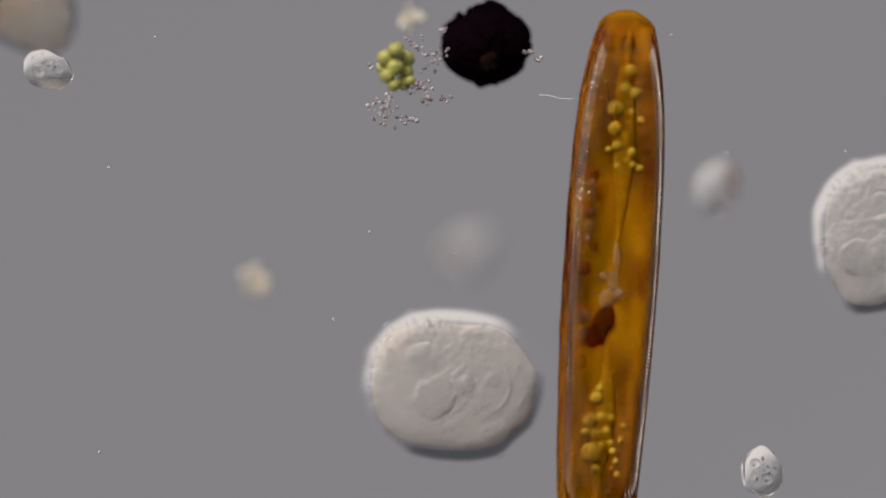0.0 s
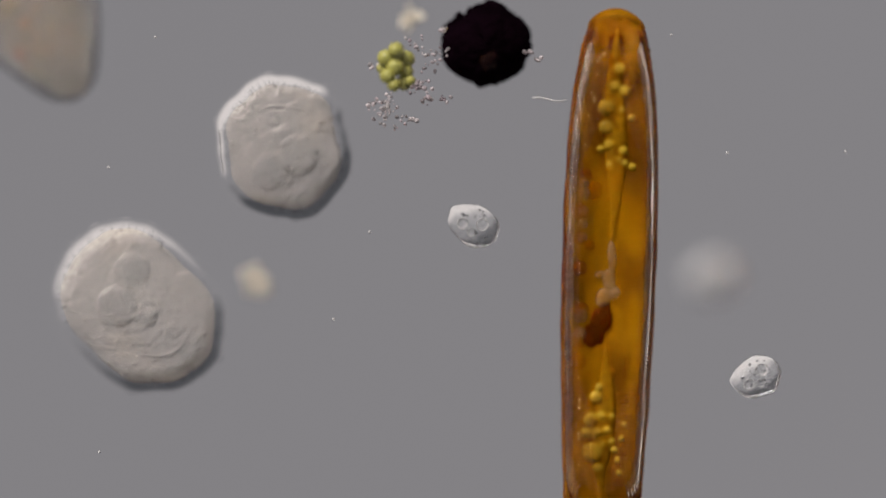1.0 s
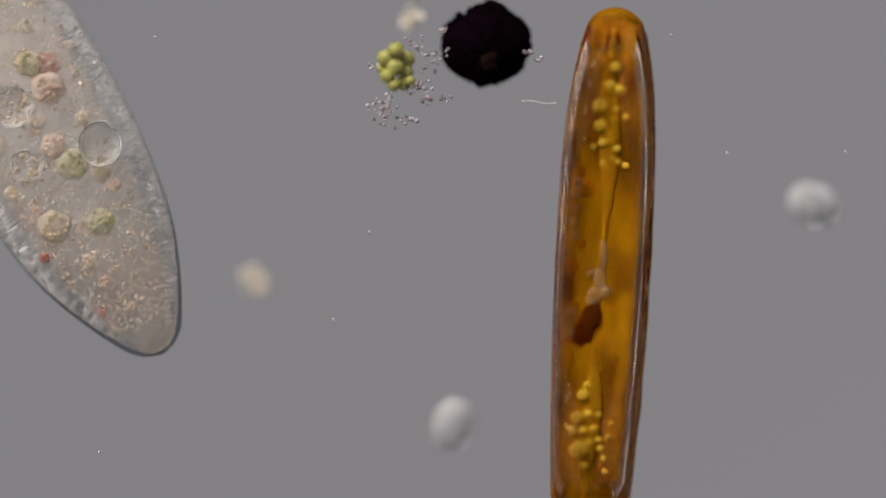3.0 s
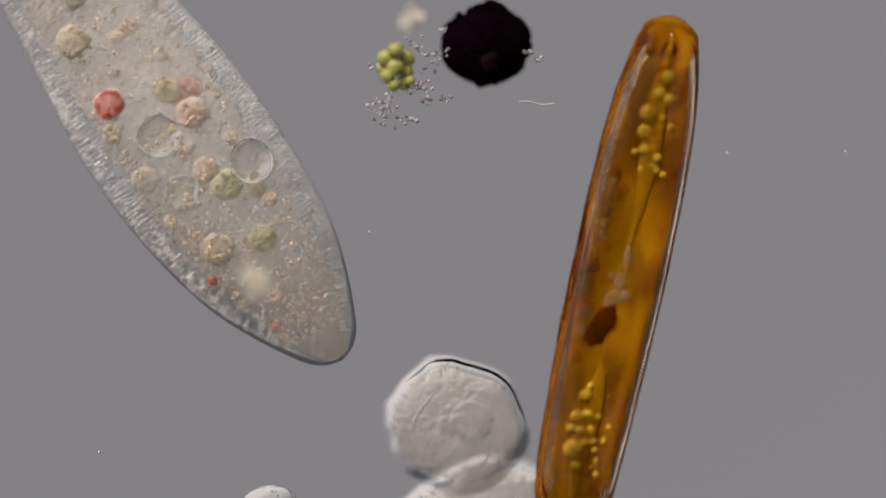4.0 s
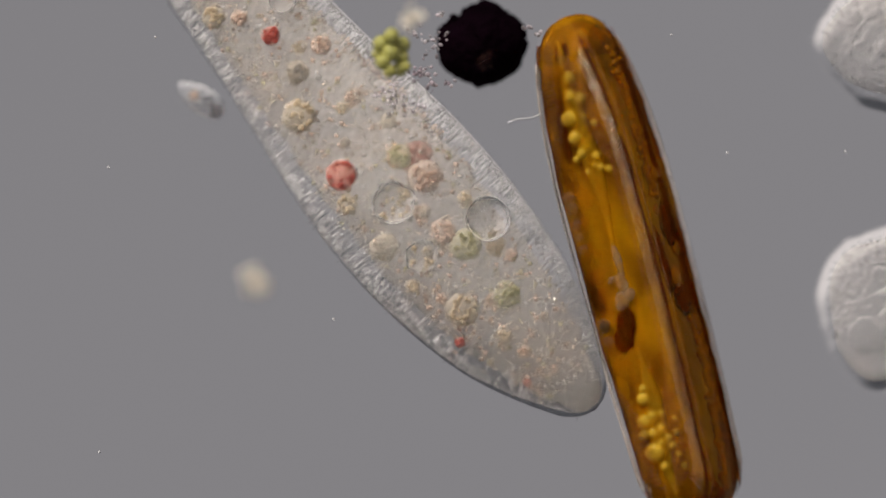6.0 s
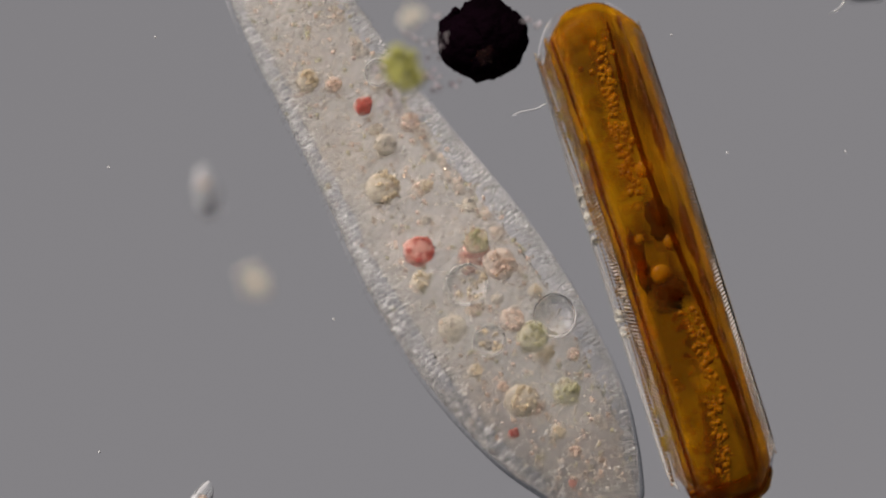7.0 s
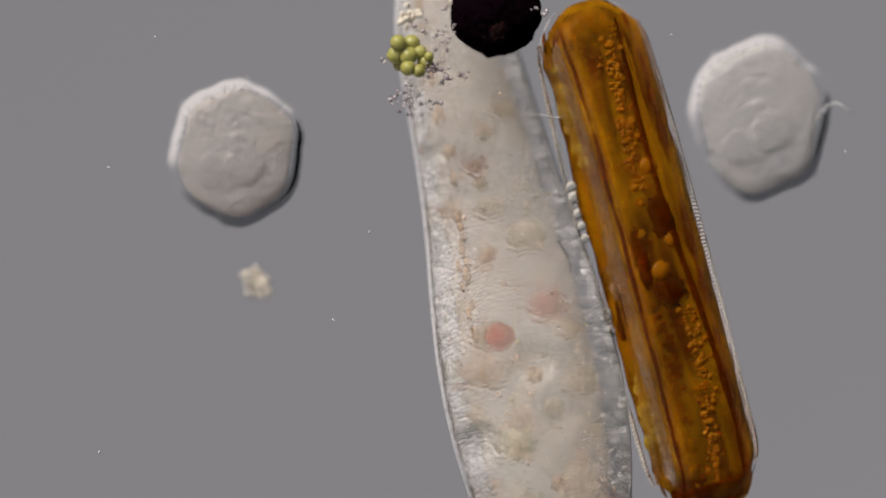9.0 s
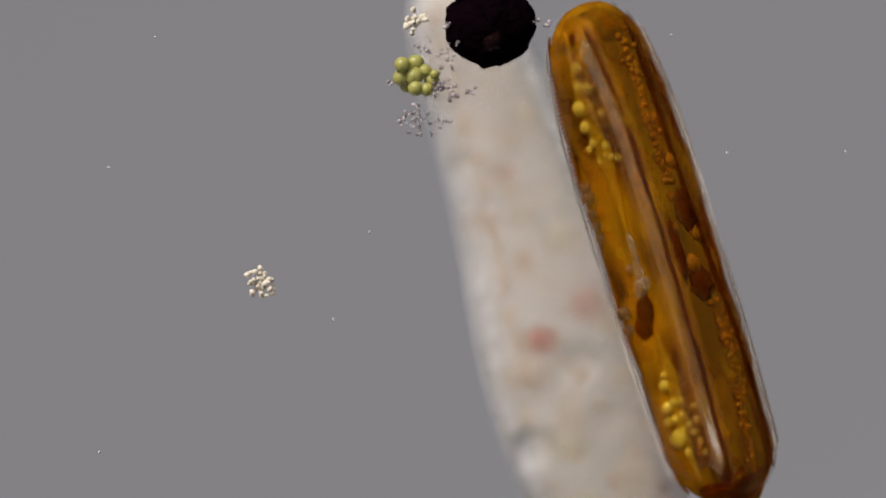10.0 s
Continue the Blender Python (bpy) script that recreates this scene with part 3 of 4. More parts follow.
    M_FOODBAG = {"c": M_BAG, "p": M_BAGP, "r": M_BAGR, "o": M_BAGO, "g": M_BAG, "v": M_CLEAR}
    kinds = {"c": (M_CREAM, "cream grainy food vacuole"), "p": (M_PEACH, "peach food vacuole"), "r": (M_RED, "dark red food vacuole"),
             "o": (M_OLIVE, "olive green food vacuole"), "g": (M_CELL2, "grey food vacuole"), "v": (M_CREAM, "clear vacuole with grains")}
    under = [(34, 540, 25, "r"), (-12, 460, 14, "p"), (22, 690, 15, "p"), (-30, 395, 18, "g"), (40, 330, 16, "c"), (-15, 260, 15, "p"), (10, 820, 12, "c")]
    for i, (x, y, r, k) in enumerate(food + under):
        m, lab = kinds[k]
        z = 0.00100 * half_width(y) * (1 - min(0.95, abs(x + 17) / (0.8 * half_width(y) + 1)) ** 2) ** 0.3 + 0.006
        z = z if i < len(food) else -0.62 * z
        ob = lump("food_vacuole", at(x, y, z), r * 0.0020, M_FOODBAG[k], top, lab, sub=3, rough=0.22, freq=2.2, seed=i * 1.3, flat=(1, 1, 0.7))
        if k in "vr" and r > 15:
            bm = bmesh.new()
            ring_mesh(bm, (0, 0, 0.004), r * 0.0020, 0.0026)
            part("membrane", bm, M_MEMB, ob, "pale round membrane")
        if r > 8:
            bm = bmesh.new()
            for g in range(int(5 + r * (0.35 if k == "v" else 0.8))):
                a, q = rnd.uniform(0, 2 * math.pi), math.sqrt(rnd.random()) * r * 0.00165
                size = rnd.uniform(0.0045, 0.0105) * (0.75 if r < 15 else 1)
                ball(bm, (q * math.cos(a), q * math.sin(a), r * 0.0010 + rnd.uniform(0, 0.012)), size, sub=2, rough=0.3, freq=2, seed=g + i)
            part("granule", bm, m, ob, "small food granules", "stuff")
    for x, y, r in ((68, 375, 40), (40, 905, 24)):
        ob = lump("contractile_vacuole", at(x, y, 0.125), r * 0.002, M_CLEAR, top, "large clear round contractile vacuole", sub=4)
        bm = bmesh.new()
        ring_mesh(bm, (0, 0, 0.0), r * 0.002, 0.003, n=48)
        part("membrane", bm, M_MEMB, ob, "bright rim of the vacuole")
    # folds of the oral groove, and a clear shell added for the body's dark edge
    bm = bmesh.new()
    for k in range(24):
        u = rnd.uniform(470, 1180)
        ball(bm, slipper(u, -0.75 + rnd.gauss(0, 0.07), 0.88), rnd.uniform(0.010, 0.020), sub=2, flat=(0.7, 1.8, 0.6), rough=0.4, freq=2, seed=k)
    part("oral_groove", bm, M_FOLD, top, "tan uneven fold of the oral groove")
    bm = bmesh.new()
    loops = []
    for u in us[1:-1]:
        w, mid = half_width(u) * 0.002 + 0.022 * min(1, half_width(u) / 40), slipper(u, 0.5 * math.pi).x
        loops.append([bm.verts.new((mid + w * math.cos(a), u * 0.002 + 0.014 * (u - 630) / 630, w * math.sin(a))) for a in [2 * math.pi * j / 64 for j in range(64)]])
    for a, b in zip(loops, loops[1:]):
        for j in range(64):
            bm.faces.new((a[j], b[j], b[(j + 1) % 64], a[(j + 1) % 64]))
    bm.faces.new(loops[0]), bm.faces.new(loops[-1])
    bmesh.ops.recalc_face_normals(bm, faces=bm.faces)
    part("edge_shell", bm, M_SHEATH, top, "clear shell added round the body to darken its edge")
    for many, small, big, material, label in ((1700, 0.003, 0.008, M_PGRAIN, "fine pale grains in the plasm"), (330, 0.006, 0.012, M_PEACH, "peach coloured grains in the plasm"),
                                              (150, 0.006, 0.011, M_OLIVE, "greenish grains in the plasm"), (500, 0.005, 0.011, M_GRAIN, "clear grains in the plasm")):
        seats = []
        while len(seats) < many:
            u, a, q = rnd.uniform(60, 1200), rnd.uniform(0, 2 * math.pi), rnd.uniform(0.72, 0.90)
            if abs(math.cos(a)) < 0.9 and (math.sin(a) > 0 or rnd.random() < 0.25):
                seats.append(slipper(u, a, q))
        v, f = grains(seats, small, big, many)
        raw("plasm_grain", v, f, material, top, label, "stuff", True)
    return top


# ---- round ciliates ----
def blob_form(d, wide, high, thick, waist, seed, rough):
    """A rounded body with a waist between two lobes."""
    f = 1 + rough * 1.3 * noise.noise(d * 1.6 + Vector((seed, 0, 0))) + rough * 0.30 * noise.noise(d * 4.0 + Vector((0, seed, 0)))
    pinch = 1 - waist * math.exp(-(d.x / 0.38) ** 2) * abs(d.y)
    level = math.copysign(abs(d.z) ** 1.7, d.z)
    return Vector((d.x * wide * f, d.y * high * f * pinch, level * thick * (0.75 + 0.25 * pinch)))


def build_round_ciliate(label, wide, high, waist, seed, material, tail=False):
    top = new("round_ciliate")
    tagged(top, label, "ciliate", "round ciliates swimming in the water")
    thick = 0.060
    bm = bmesh.new()
    bmesh.ops.create_icosphere(bm, subdivisions=7, radius=1.0)
    for v in bm.verts:
        v.co = blob_form(v.co.normalized(), wide, high, thick, waist, seed, 0.09)
        d, flesh = v.co.normalized(), min(1.0, abs(v.co.z) / (0.4 * thick))
        v.co += d * flesh * (0.012 * noise.noise(v.co * 9 + Vector((0, 0, seed))) + 0.008 * noise.noise(v.co * 22) + 0.0125 * noise.noise(v.co * 48))
    part("body", bm, material, top, "granular translucent grey body")
    # added shell, its rim shaped to give a bright and a dark edge
    bm = bmesh.new()
    bmesh.ops.create_icosphere(bm, subdivisions=5, radius=1.0)
    for v in bm.verts:
        d = v.co.normalized()
        flat = Vector((d.x, d.y, 0)).normalized() if abs(d.z) < 0.9999 else Vector((1, 0, 0))
        across = math.sqrt(max(0.0, 1 - d.z * d.z))
        p = (blob_form(flat, wide, high, thick, 0.4 * waist, seed, 0.09) + flat * 0.054) * across
        k = min(1.0, (1 - across) / 0.28)
        v.co = Vector((p.x, p.y, math.copysign(0.092 * k * k * (3 - 2 * k), d.z)))
    part("membrane", bm, M_HALO, top, "clear shell added round the body to bend light into a halo")
    rnd = random.Random(int(seed * 10))
    hair, knobs = [], []
    for i in range(700):
        d = Vector((rnd.gauss(0, 1), rnd.gauss(0, 1), rnd.gauss(0, 1))).normalized()
        p = blob_form(d, wide, high, thick, waist, seed, 0.09)
        hair.append((p * 0.98, d))
    for i in range(70):
        d = Vector((rnd.gauss(0, 1), rnd.gauss(0, 1), abs(rnd.gauss(0, 1)))).normalized()
        knobs.append(blob_form(d, wide, high, thick, waist, seed, 0.09) * rnd.uniform(0.97, 1.0))
    v, f = rods(hair, 0.026, 0.0012, 0.3, int(seed))
    raw("cilia", v, f, M_CILIA, top, "short hairs, coloured dark to shade the edge", "stuff")
    v, f = grains(knobs, 0.004, 0.007, int(seed))
    raw("surface_grain", v, f, M_GRAIN, top, "fine pale surface grains", "stuff", True)
    # vacuoles and nucleus showing through the upper side
    for i, (x, y, r) in enumerate(((-0.42, 0.38, 0.066), (-0.22, -0.22, 0.075), (0.16, 0.02, 0.036), (0.50, 0.14, 0.030))):
        d = Vector((x, y, math.sqrt(max(0.05, 1 - x * x - y * y))))
        p = blob_form(d, wide, high, thick, waist, seed, 0.09)
        ob = lump("vacuole", p * 0.92, r, M_GHOST, top, "round clear vacuole",
                  sub=4, flat=(1, 1, 0.30), rough=0.12, freq=1.6, seed=seed + i)
    # folded mouth ridge
    bm = bmesh.new()
    pts = []
    for i in range(14):
        a = 0.11 * i - 0.9
        x, y = 0.66 * math.cos(a), 0.66 * math.sin(a)
        pts.append(blob_form(Vector((x, y, math.sqrt(max(0.03, 1 - x * x - y * y)))), wide, high, thick, waist, seed, 0.09))
    tube(bm, pts, [0.002 + 0.006 * math.sin(math.pi * i / 13) for i in range(14)], 8)
    part("mouth_ridge", bm, M_LOBE, top, "pale curved mouth ridge")
    if tail:
        bm = bmesh.new()
        pts = [(-0.02 + 0.05 * math.sin(i * 0.25), -high * 0.92 - i * 0.011, 0.0) for i in range(13)]
        tube(bm, pts, [0.010 - 0.0007 * i for i in range(13)], 6)
        part("tail", bm, M_MEMB, top, "short curved pale tail")
    return top


# ---- small cells ----
def build_small_cell(label, wide, high, seed, dark=False, slim=False):
    top = new("flagellate" if not slim else "slim_flagellate")
    tagged(top, label, "flagellate", "small swimming cells")
    bm = bmesh.new()
    bmesh.ops.create_icosphere(bm, subdivisions=5, radius=1.0)
    for v in bm.verts:
        d = v.co.normalized()
        f = 1 + 0.08 * noise.noise(d * 1.8 + Vector((seed, 1, 0)))
        taper = 1 - (0.18 if slim else 0.10) * d.x
        v.co = Vector((d.x * wide * f, d.y * high * f * taper, math.copysign(abs(d.z) ** 1.25, d.z) * high * 0.9 * f * taper))
    part("body", bm, M_SMALL, top, "clear glassy grey body")
    rnd = random.Random(int(seed * 7))
    seats = []
    for i in range(14):
        a, q = rnd.uniform(0, 2 * math.pi), math.sqrt(rnd.uniform(0, 0.75))
        x, y = q * math.cos(a), q * math.sin(a)
        x = x * 0.7 - 0.22
        seats.append(Vector((x * wide, y * high, math.sqrt(max(0.1, 1 - x * x - y * y)) * high * 0.78)))
    v, f = grains(seats, 0.003, 0.007, int(seed))
    raw("granule", v, f, M_DARKGR, top, "small dark granules", "stuff", True)
    if slim:
        lump("warm_inclusion", (0.25 * wide, 0.05 * high, 0.62 * high), 0.42 * high, M_PEACH, top, "peach inclusion", sub=3, flat=(1, 1, 0.6), rough=0.2)
        v, f = grains([Vector((rnd.uniform(-0.75, 0.0) * wide, rnd.uniform(-0.6, 0.6) * high, 0.76 * high)) for _ in range(30)], 0.004, 0.010, 77)
        raw("granule", v, f, M_DARKGR, top, "dark granules", "stuff", True)
    for x, y, r in ((0.35, 0.25, 0.26), (-0.3, -0.2, 0.30), (-0.1, 0.4, 0.2)):
        ob = lump("vacuole", (x * wide, y * high, 0.66 * high), r * high, M_CLEAR, top, "clear round vacuole", sub=3, flat=(1, 1, 0.6))
        bm = bmesh.new()
        ring_mesh(bm, (0, 0, 0.002), r * high, 0.0028, n=24, m=6)
        part("membrane", bm, M_MEMB, ob, "pale membrane")
    for x, y in ((0.5, -0.15), (-0.25, 0.3)):
        lump("dark_granule", (x * wide, y * high, 0.76 * high), 0.10 * high, M_DARKGR, top, "dark granule", sub=2, flat=(1.3, 0.8, 0.6))
    return top


# ---- debris ----
def build_mineral():
    ob = new("mineral_grain")
    tagged(ob, "nearly black rounded mineral grain with a knobbly edge", "mineral grain")
    bm = bmesh.new()
    ball(bm, (0, 0, 0), 0.157, sub=6, flat=(1.0, 0.92, 0.85), rough=0.0)
    for v in bm.verts:
        d = v.co.normalized()
        v.co *= 1 - 0.13 * math.exp(-((math.atan2(d.y, d.x) - 2.35) / 0.32) ** 2) + 0.08 * noise.noise(d * 1.7 + Vector((4.2, 0, 0))) + 0.05 * noise.noise(d * 4) + 0.025 * noise.noise(d * 11)
    part("grain_body", bm, M_MINERAL, ob, "matt black body")
    lump("brown_patch", (0.01, -0.045, 0.115), 0.042, M_GLINT, ob, "faint brown translucent patch", sub=3, flat=(0.8, 1, 0.35), rough=0.4, freq=2)
    for x, y, r in ((-0.115, 0.045, 0.040), (0.02, 0.098, 0.060), (0.105, -0.015, 0.055), (0.0, -0.085, 0.065)):
        lump("knob", (x, y, 0.0), r, M_MINERAL, ob, sub=3, rough=0.25, freq=2, seed=x)
    rnd = random.Random(12)
    for _ in range(26):
        a = rnd.uniform(0, 2 * math.pi)
        lump("knob", (0.146 * math.cos(a), 0.133 * math.sin(a), rnd.uniform(-0.03, 0.03)), rnd.uniform(0.010, 0.019), M_MINERAL, ob, sub=2, rough=0.2, freq=2)
    return ob


def build_alga():
    ob = new("green_alga_colony")
    tagged(ob, "yellow green colony of round algal cells", "alga")
    for i, (x, y, r) in enumerate(((-2, 28, 13), (-20, 14, 14), (16, 12, 14), (-3, -2, 15), (-17, -18, 13), (16, -10, 12), (12, -30, 13), (-6, -34, 11), (24, -26, 8), (-27, -4, 9))):
        lump("algal_cell", (x * 0.002, y * 0.002, 0.025 * math.cos(i * 1.7)), r * 0.0022, M_ALGA, ob, sub=3, rough=0.05, seed=i)
    return ob


def build_detritus():
    ob = new("detritus_clump")
    tagged(ob, "loose clump of grey and pinkish detritus grains", "detritus", kind="stuff")
    rnd = random.Random(31)
    bm = bmesh.new()
    spots = [(-18, -68, 26, 34), (-22, -88, 18, 16), (38, -38, 20, 26), (52, -60, 12, 12), (30, 40, 24, 10), (74, 20, 22, 14), (-48, -70, 12, 8), (-42, 0, 12, 7),
             (80, 65, 8, 6), (85, -55, 10, 6), (15, -95, 20, 8), (238, 25, 9, 6), (60, 10, 30, 9), (-5, -110, 16, 5), (252, 12, 6, 4)]
    for x, y, s, n in spots:
        for _ in range(n):
            r = rnd.uniform(2.0, 5.5)
            ball(bm, (0.002 * (x + rnd.gauss(0, s * 0.5)), 0.002 * (y + rnd.gauss(0, s * 0.4)), rnd.uniform(-0.05, 0.05)), r * 0.002, sub=1, flat=(1, rnd.uniform(0.6, 1), 0.9),
                 rough=0.3, seed=r * 9, turn=rnd.uniform(0, 180))
    for me in [part("grains", bm, M_DETR, ob, "grey detritus grains", "stuff")]:
        me.location = (0, 0, 0)
    return ob


def build_floc(name, label, r, seed, beads):
    ob = new(name)
    tagged(ob, label, "floc")
    rnd = random.Random(seed)
    for i in range(beads):
        a, q = rnd.uniform(0, 2 * math.pi), math.sqrt(rnd.random()) * r
        lump("bead", (q * math.cos(a), q * math.sin(a), rnd.uniform(-0.3, 0.3) * r), rnd.uniform(0.007, 0.0115), M_BEAD, ob, sub=2, rough=0.15, seed=i)
    return ob


def build_filament():
    ob = new("filament")
    tagged(ob, "thin colourless bent filament beside the diatom", "filament")
    bm = bmesh.new()
    tube(bm, [((i - 10) * 0.0062, 0.004 * math.sin(i * 0.35) - 0.0006 * i, 0) for i in range(21)], [0.0032] * 21, 6)
    part("thread", bm, M_FAINT, ob)
    return ob


def build_speck(r=0.0032):
    ob = new("speck")
    tagged(ob, "tiny pale speck drifting in the water", "speck", "drifting specks")
    bm = bmesh.new()
    ball(bm, (0, 0, 0), r * 1.5, sub=2, rough=0.3)
    part("grain", bm, M_FAINT, ob)
    return ob


build_slide()
diatom = build_diatom()
slipper_cell = build_slipper()
ciliate_a = build_round_ciliate("large two-lobed grey ciliate with granular surface and warm tint", 0.300, 0.238, 0.10, 3.1, M_CELL)
ciliate_b = build_round_ciliate("roundish grey ciliate with clear vacuoles and a short tail", 0.245, 0.215, 0.10, 7.7, M_CELL2, tail=True)
ciliate_c = build_round_ciliate("waisted grey ciliate, about to divide", 0.245, 0.190, 0.17, 12.3, M_CELL2)
ciliate_d = build_round_ciliate("smaller oval grey ciliate with granular surface", 0.215, 0.200, 0.06, 17.9, M_CELL)
small_1 = build_small_cell("small clear oval cell with dark granules", 0.092, 0.068, 1.1)
small_2 = build_small_cell("small clear oval cell with pale granules", 0.094, 0.074, 2.4)
small_3 = build_small_cell("small glassy egg-shaped cell", 0.090, 0.072, 3.9)
small_4 = build_small_cell("small clear rounded cell with few granules", 0.096, 0.072, 5.2)
small_5 = build_small_cell("small pale round cell", 0.084, 0.074, 6.6)
small_6 = build_small_cell("small grey oval cell", 0.088, 0.066, 8.3)
slim_1 = build_small_cell("slim clear cell with dark grains inside", 0.095, 0.046, 9.5, True, True)
slim_2 = build_small_cell("slim clear cell with dark grains, swimming beside another", 0.090, 0.042, 10.6, True, True)
mineral = build_mineral()
alga = build_alga()
detritus = build_detritus()
floc_mid = build_floc("bead_cluster", "round cluster of pale yellowish beads", 0.056, 4, 46)
floc_top = build_floc("pale_floc", "small pale pinkish floc beside the algal colony", 0.045, 9, 26)
filament = build_filament()
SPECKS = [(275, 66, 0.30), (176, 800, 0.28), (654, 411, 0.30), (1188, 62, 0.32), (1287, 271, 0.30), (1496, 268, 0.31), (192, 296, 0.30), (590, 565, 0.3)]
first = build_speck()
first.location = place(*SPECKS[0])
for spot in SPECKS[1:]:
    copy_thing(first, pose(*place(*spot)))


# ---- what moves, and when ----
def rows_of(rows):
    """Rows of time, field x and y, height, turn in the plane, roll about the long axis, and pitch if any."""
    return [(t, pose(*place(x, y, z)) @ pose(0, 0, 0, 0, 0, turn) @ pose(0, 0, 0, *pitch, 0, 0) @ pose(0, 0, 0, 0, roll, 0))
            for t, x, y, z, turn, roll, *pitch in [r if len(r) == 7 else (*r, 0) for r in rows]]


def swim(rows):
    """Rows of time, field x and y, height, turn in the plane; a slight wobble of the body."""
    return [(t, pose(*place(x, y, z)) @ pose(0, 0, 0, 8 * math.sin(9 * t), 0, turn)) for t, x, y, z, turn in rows]


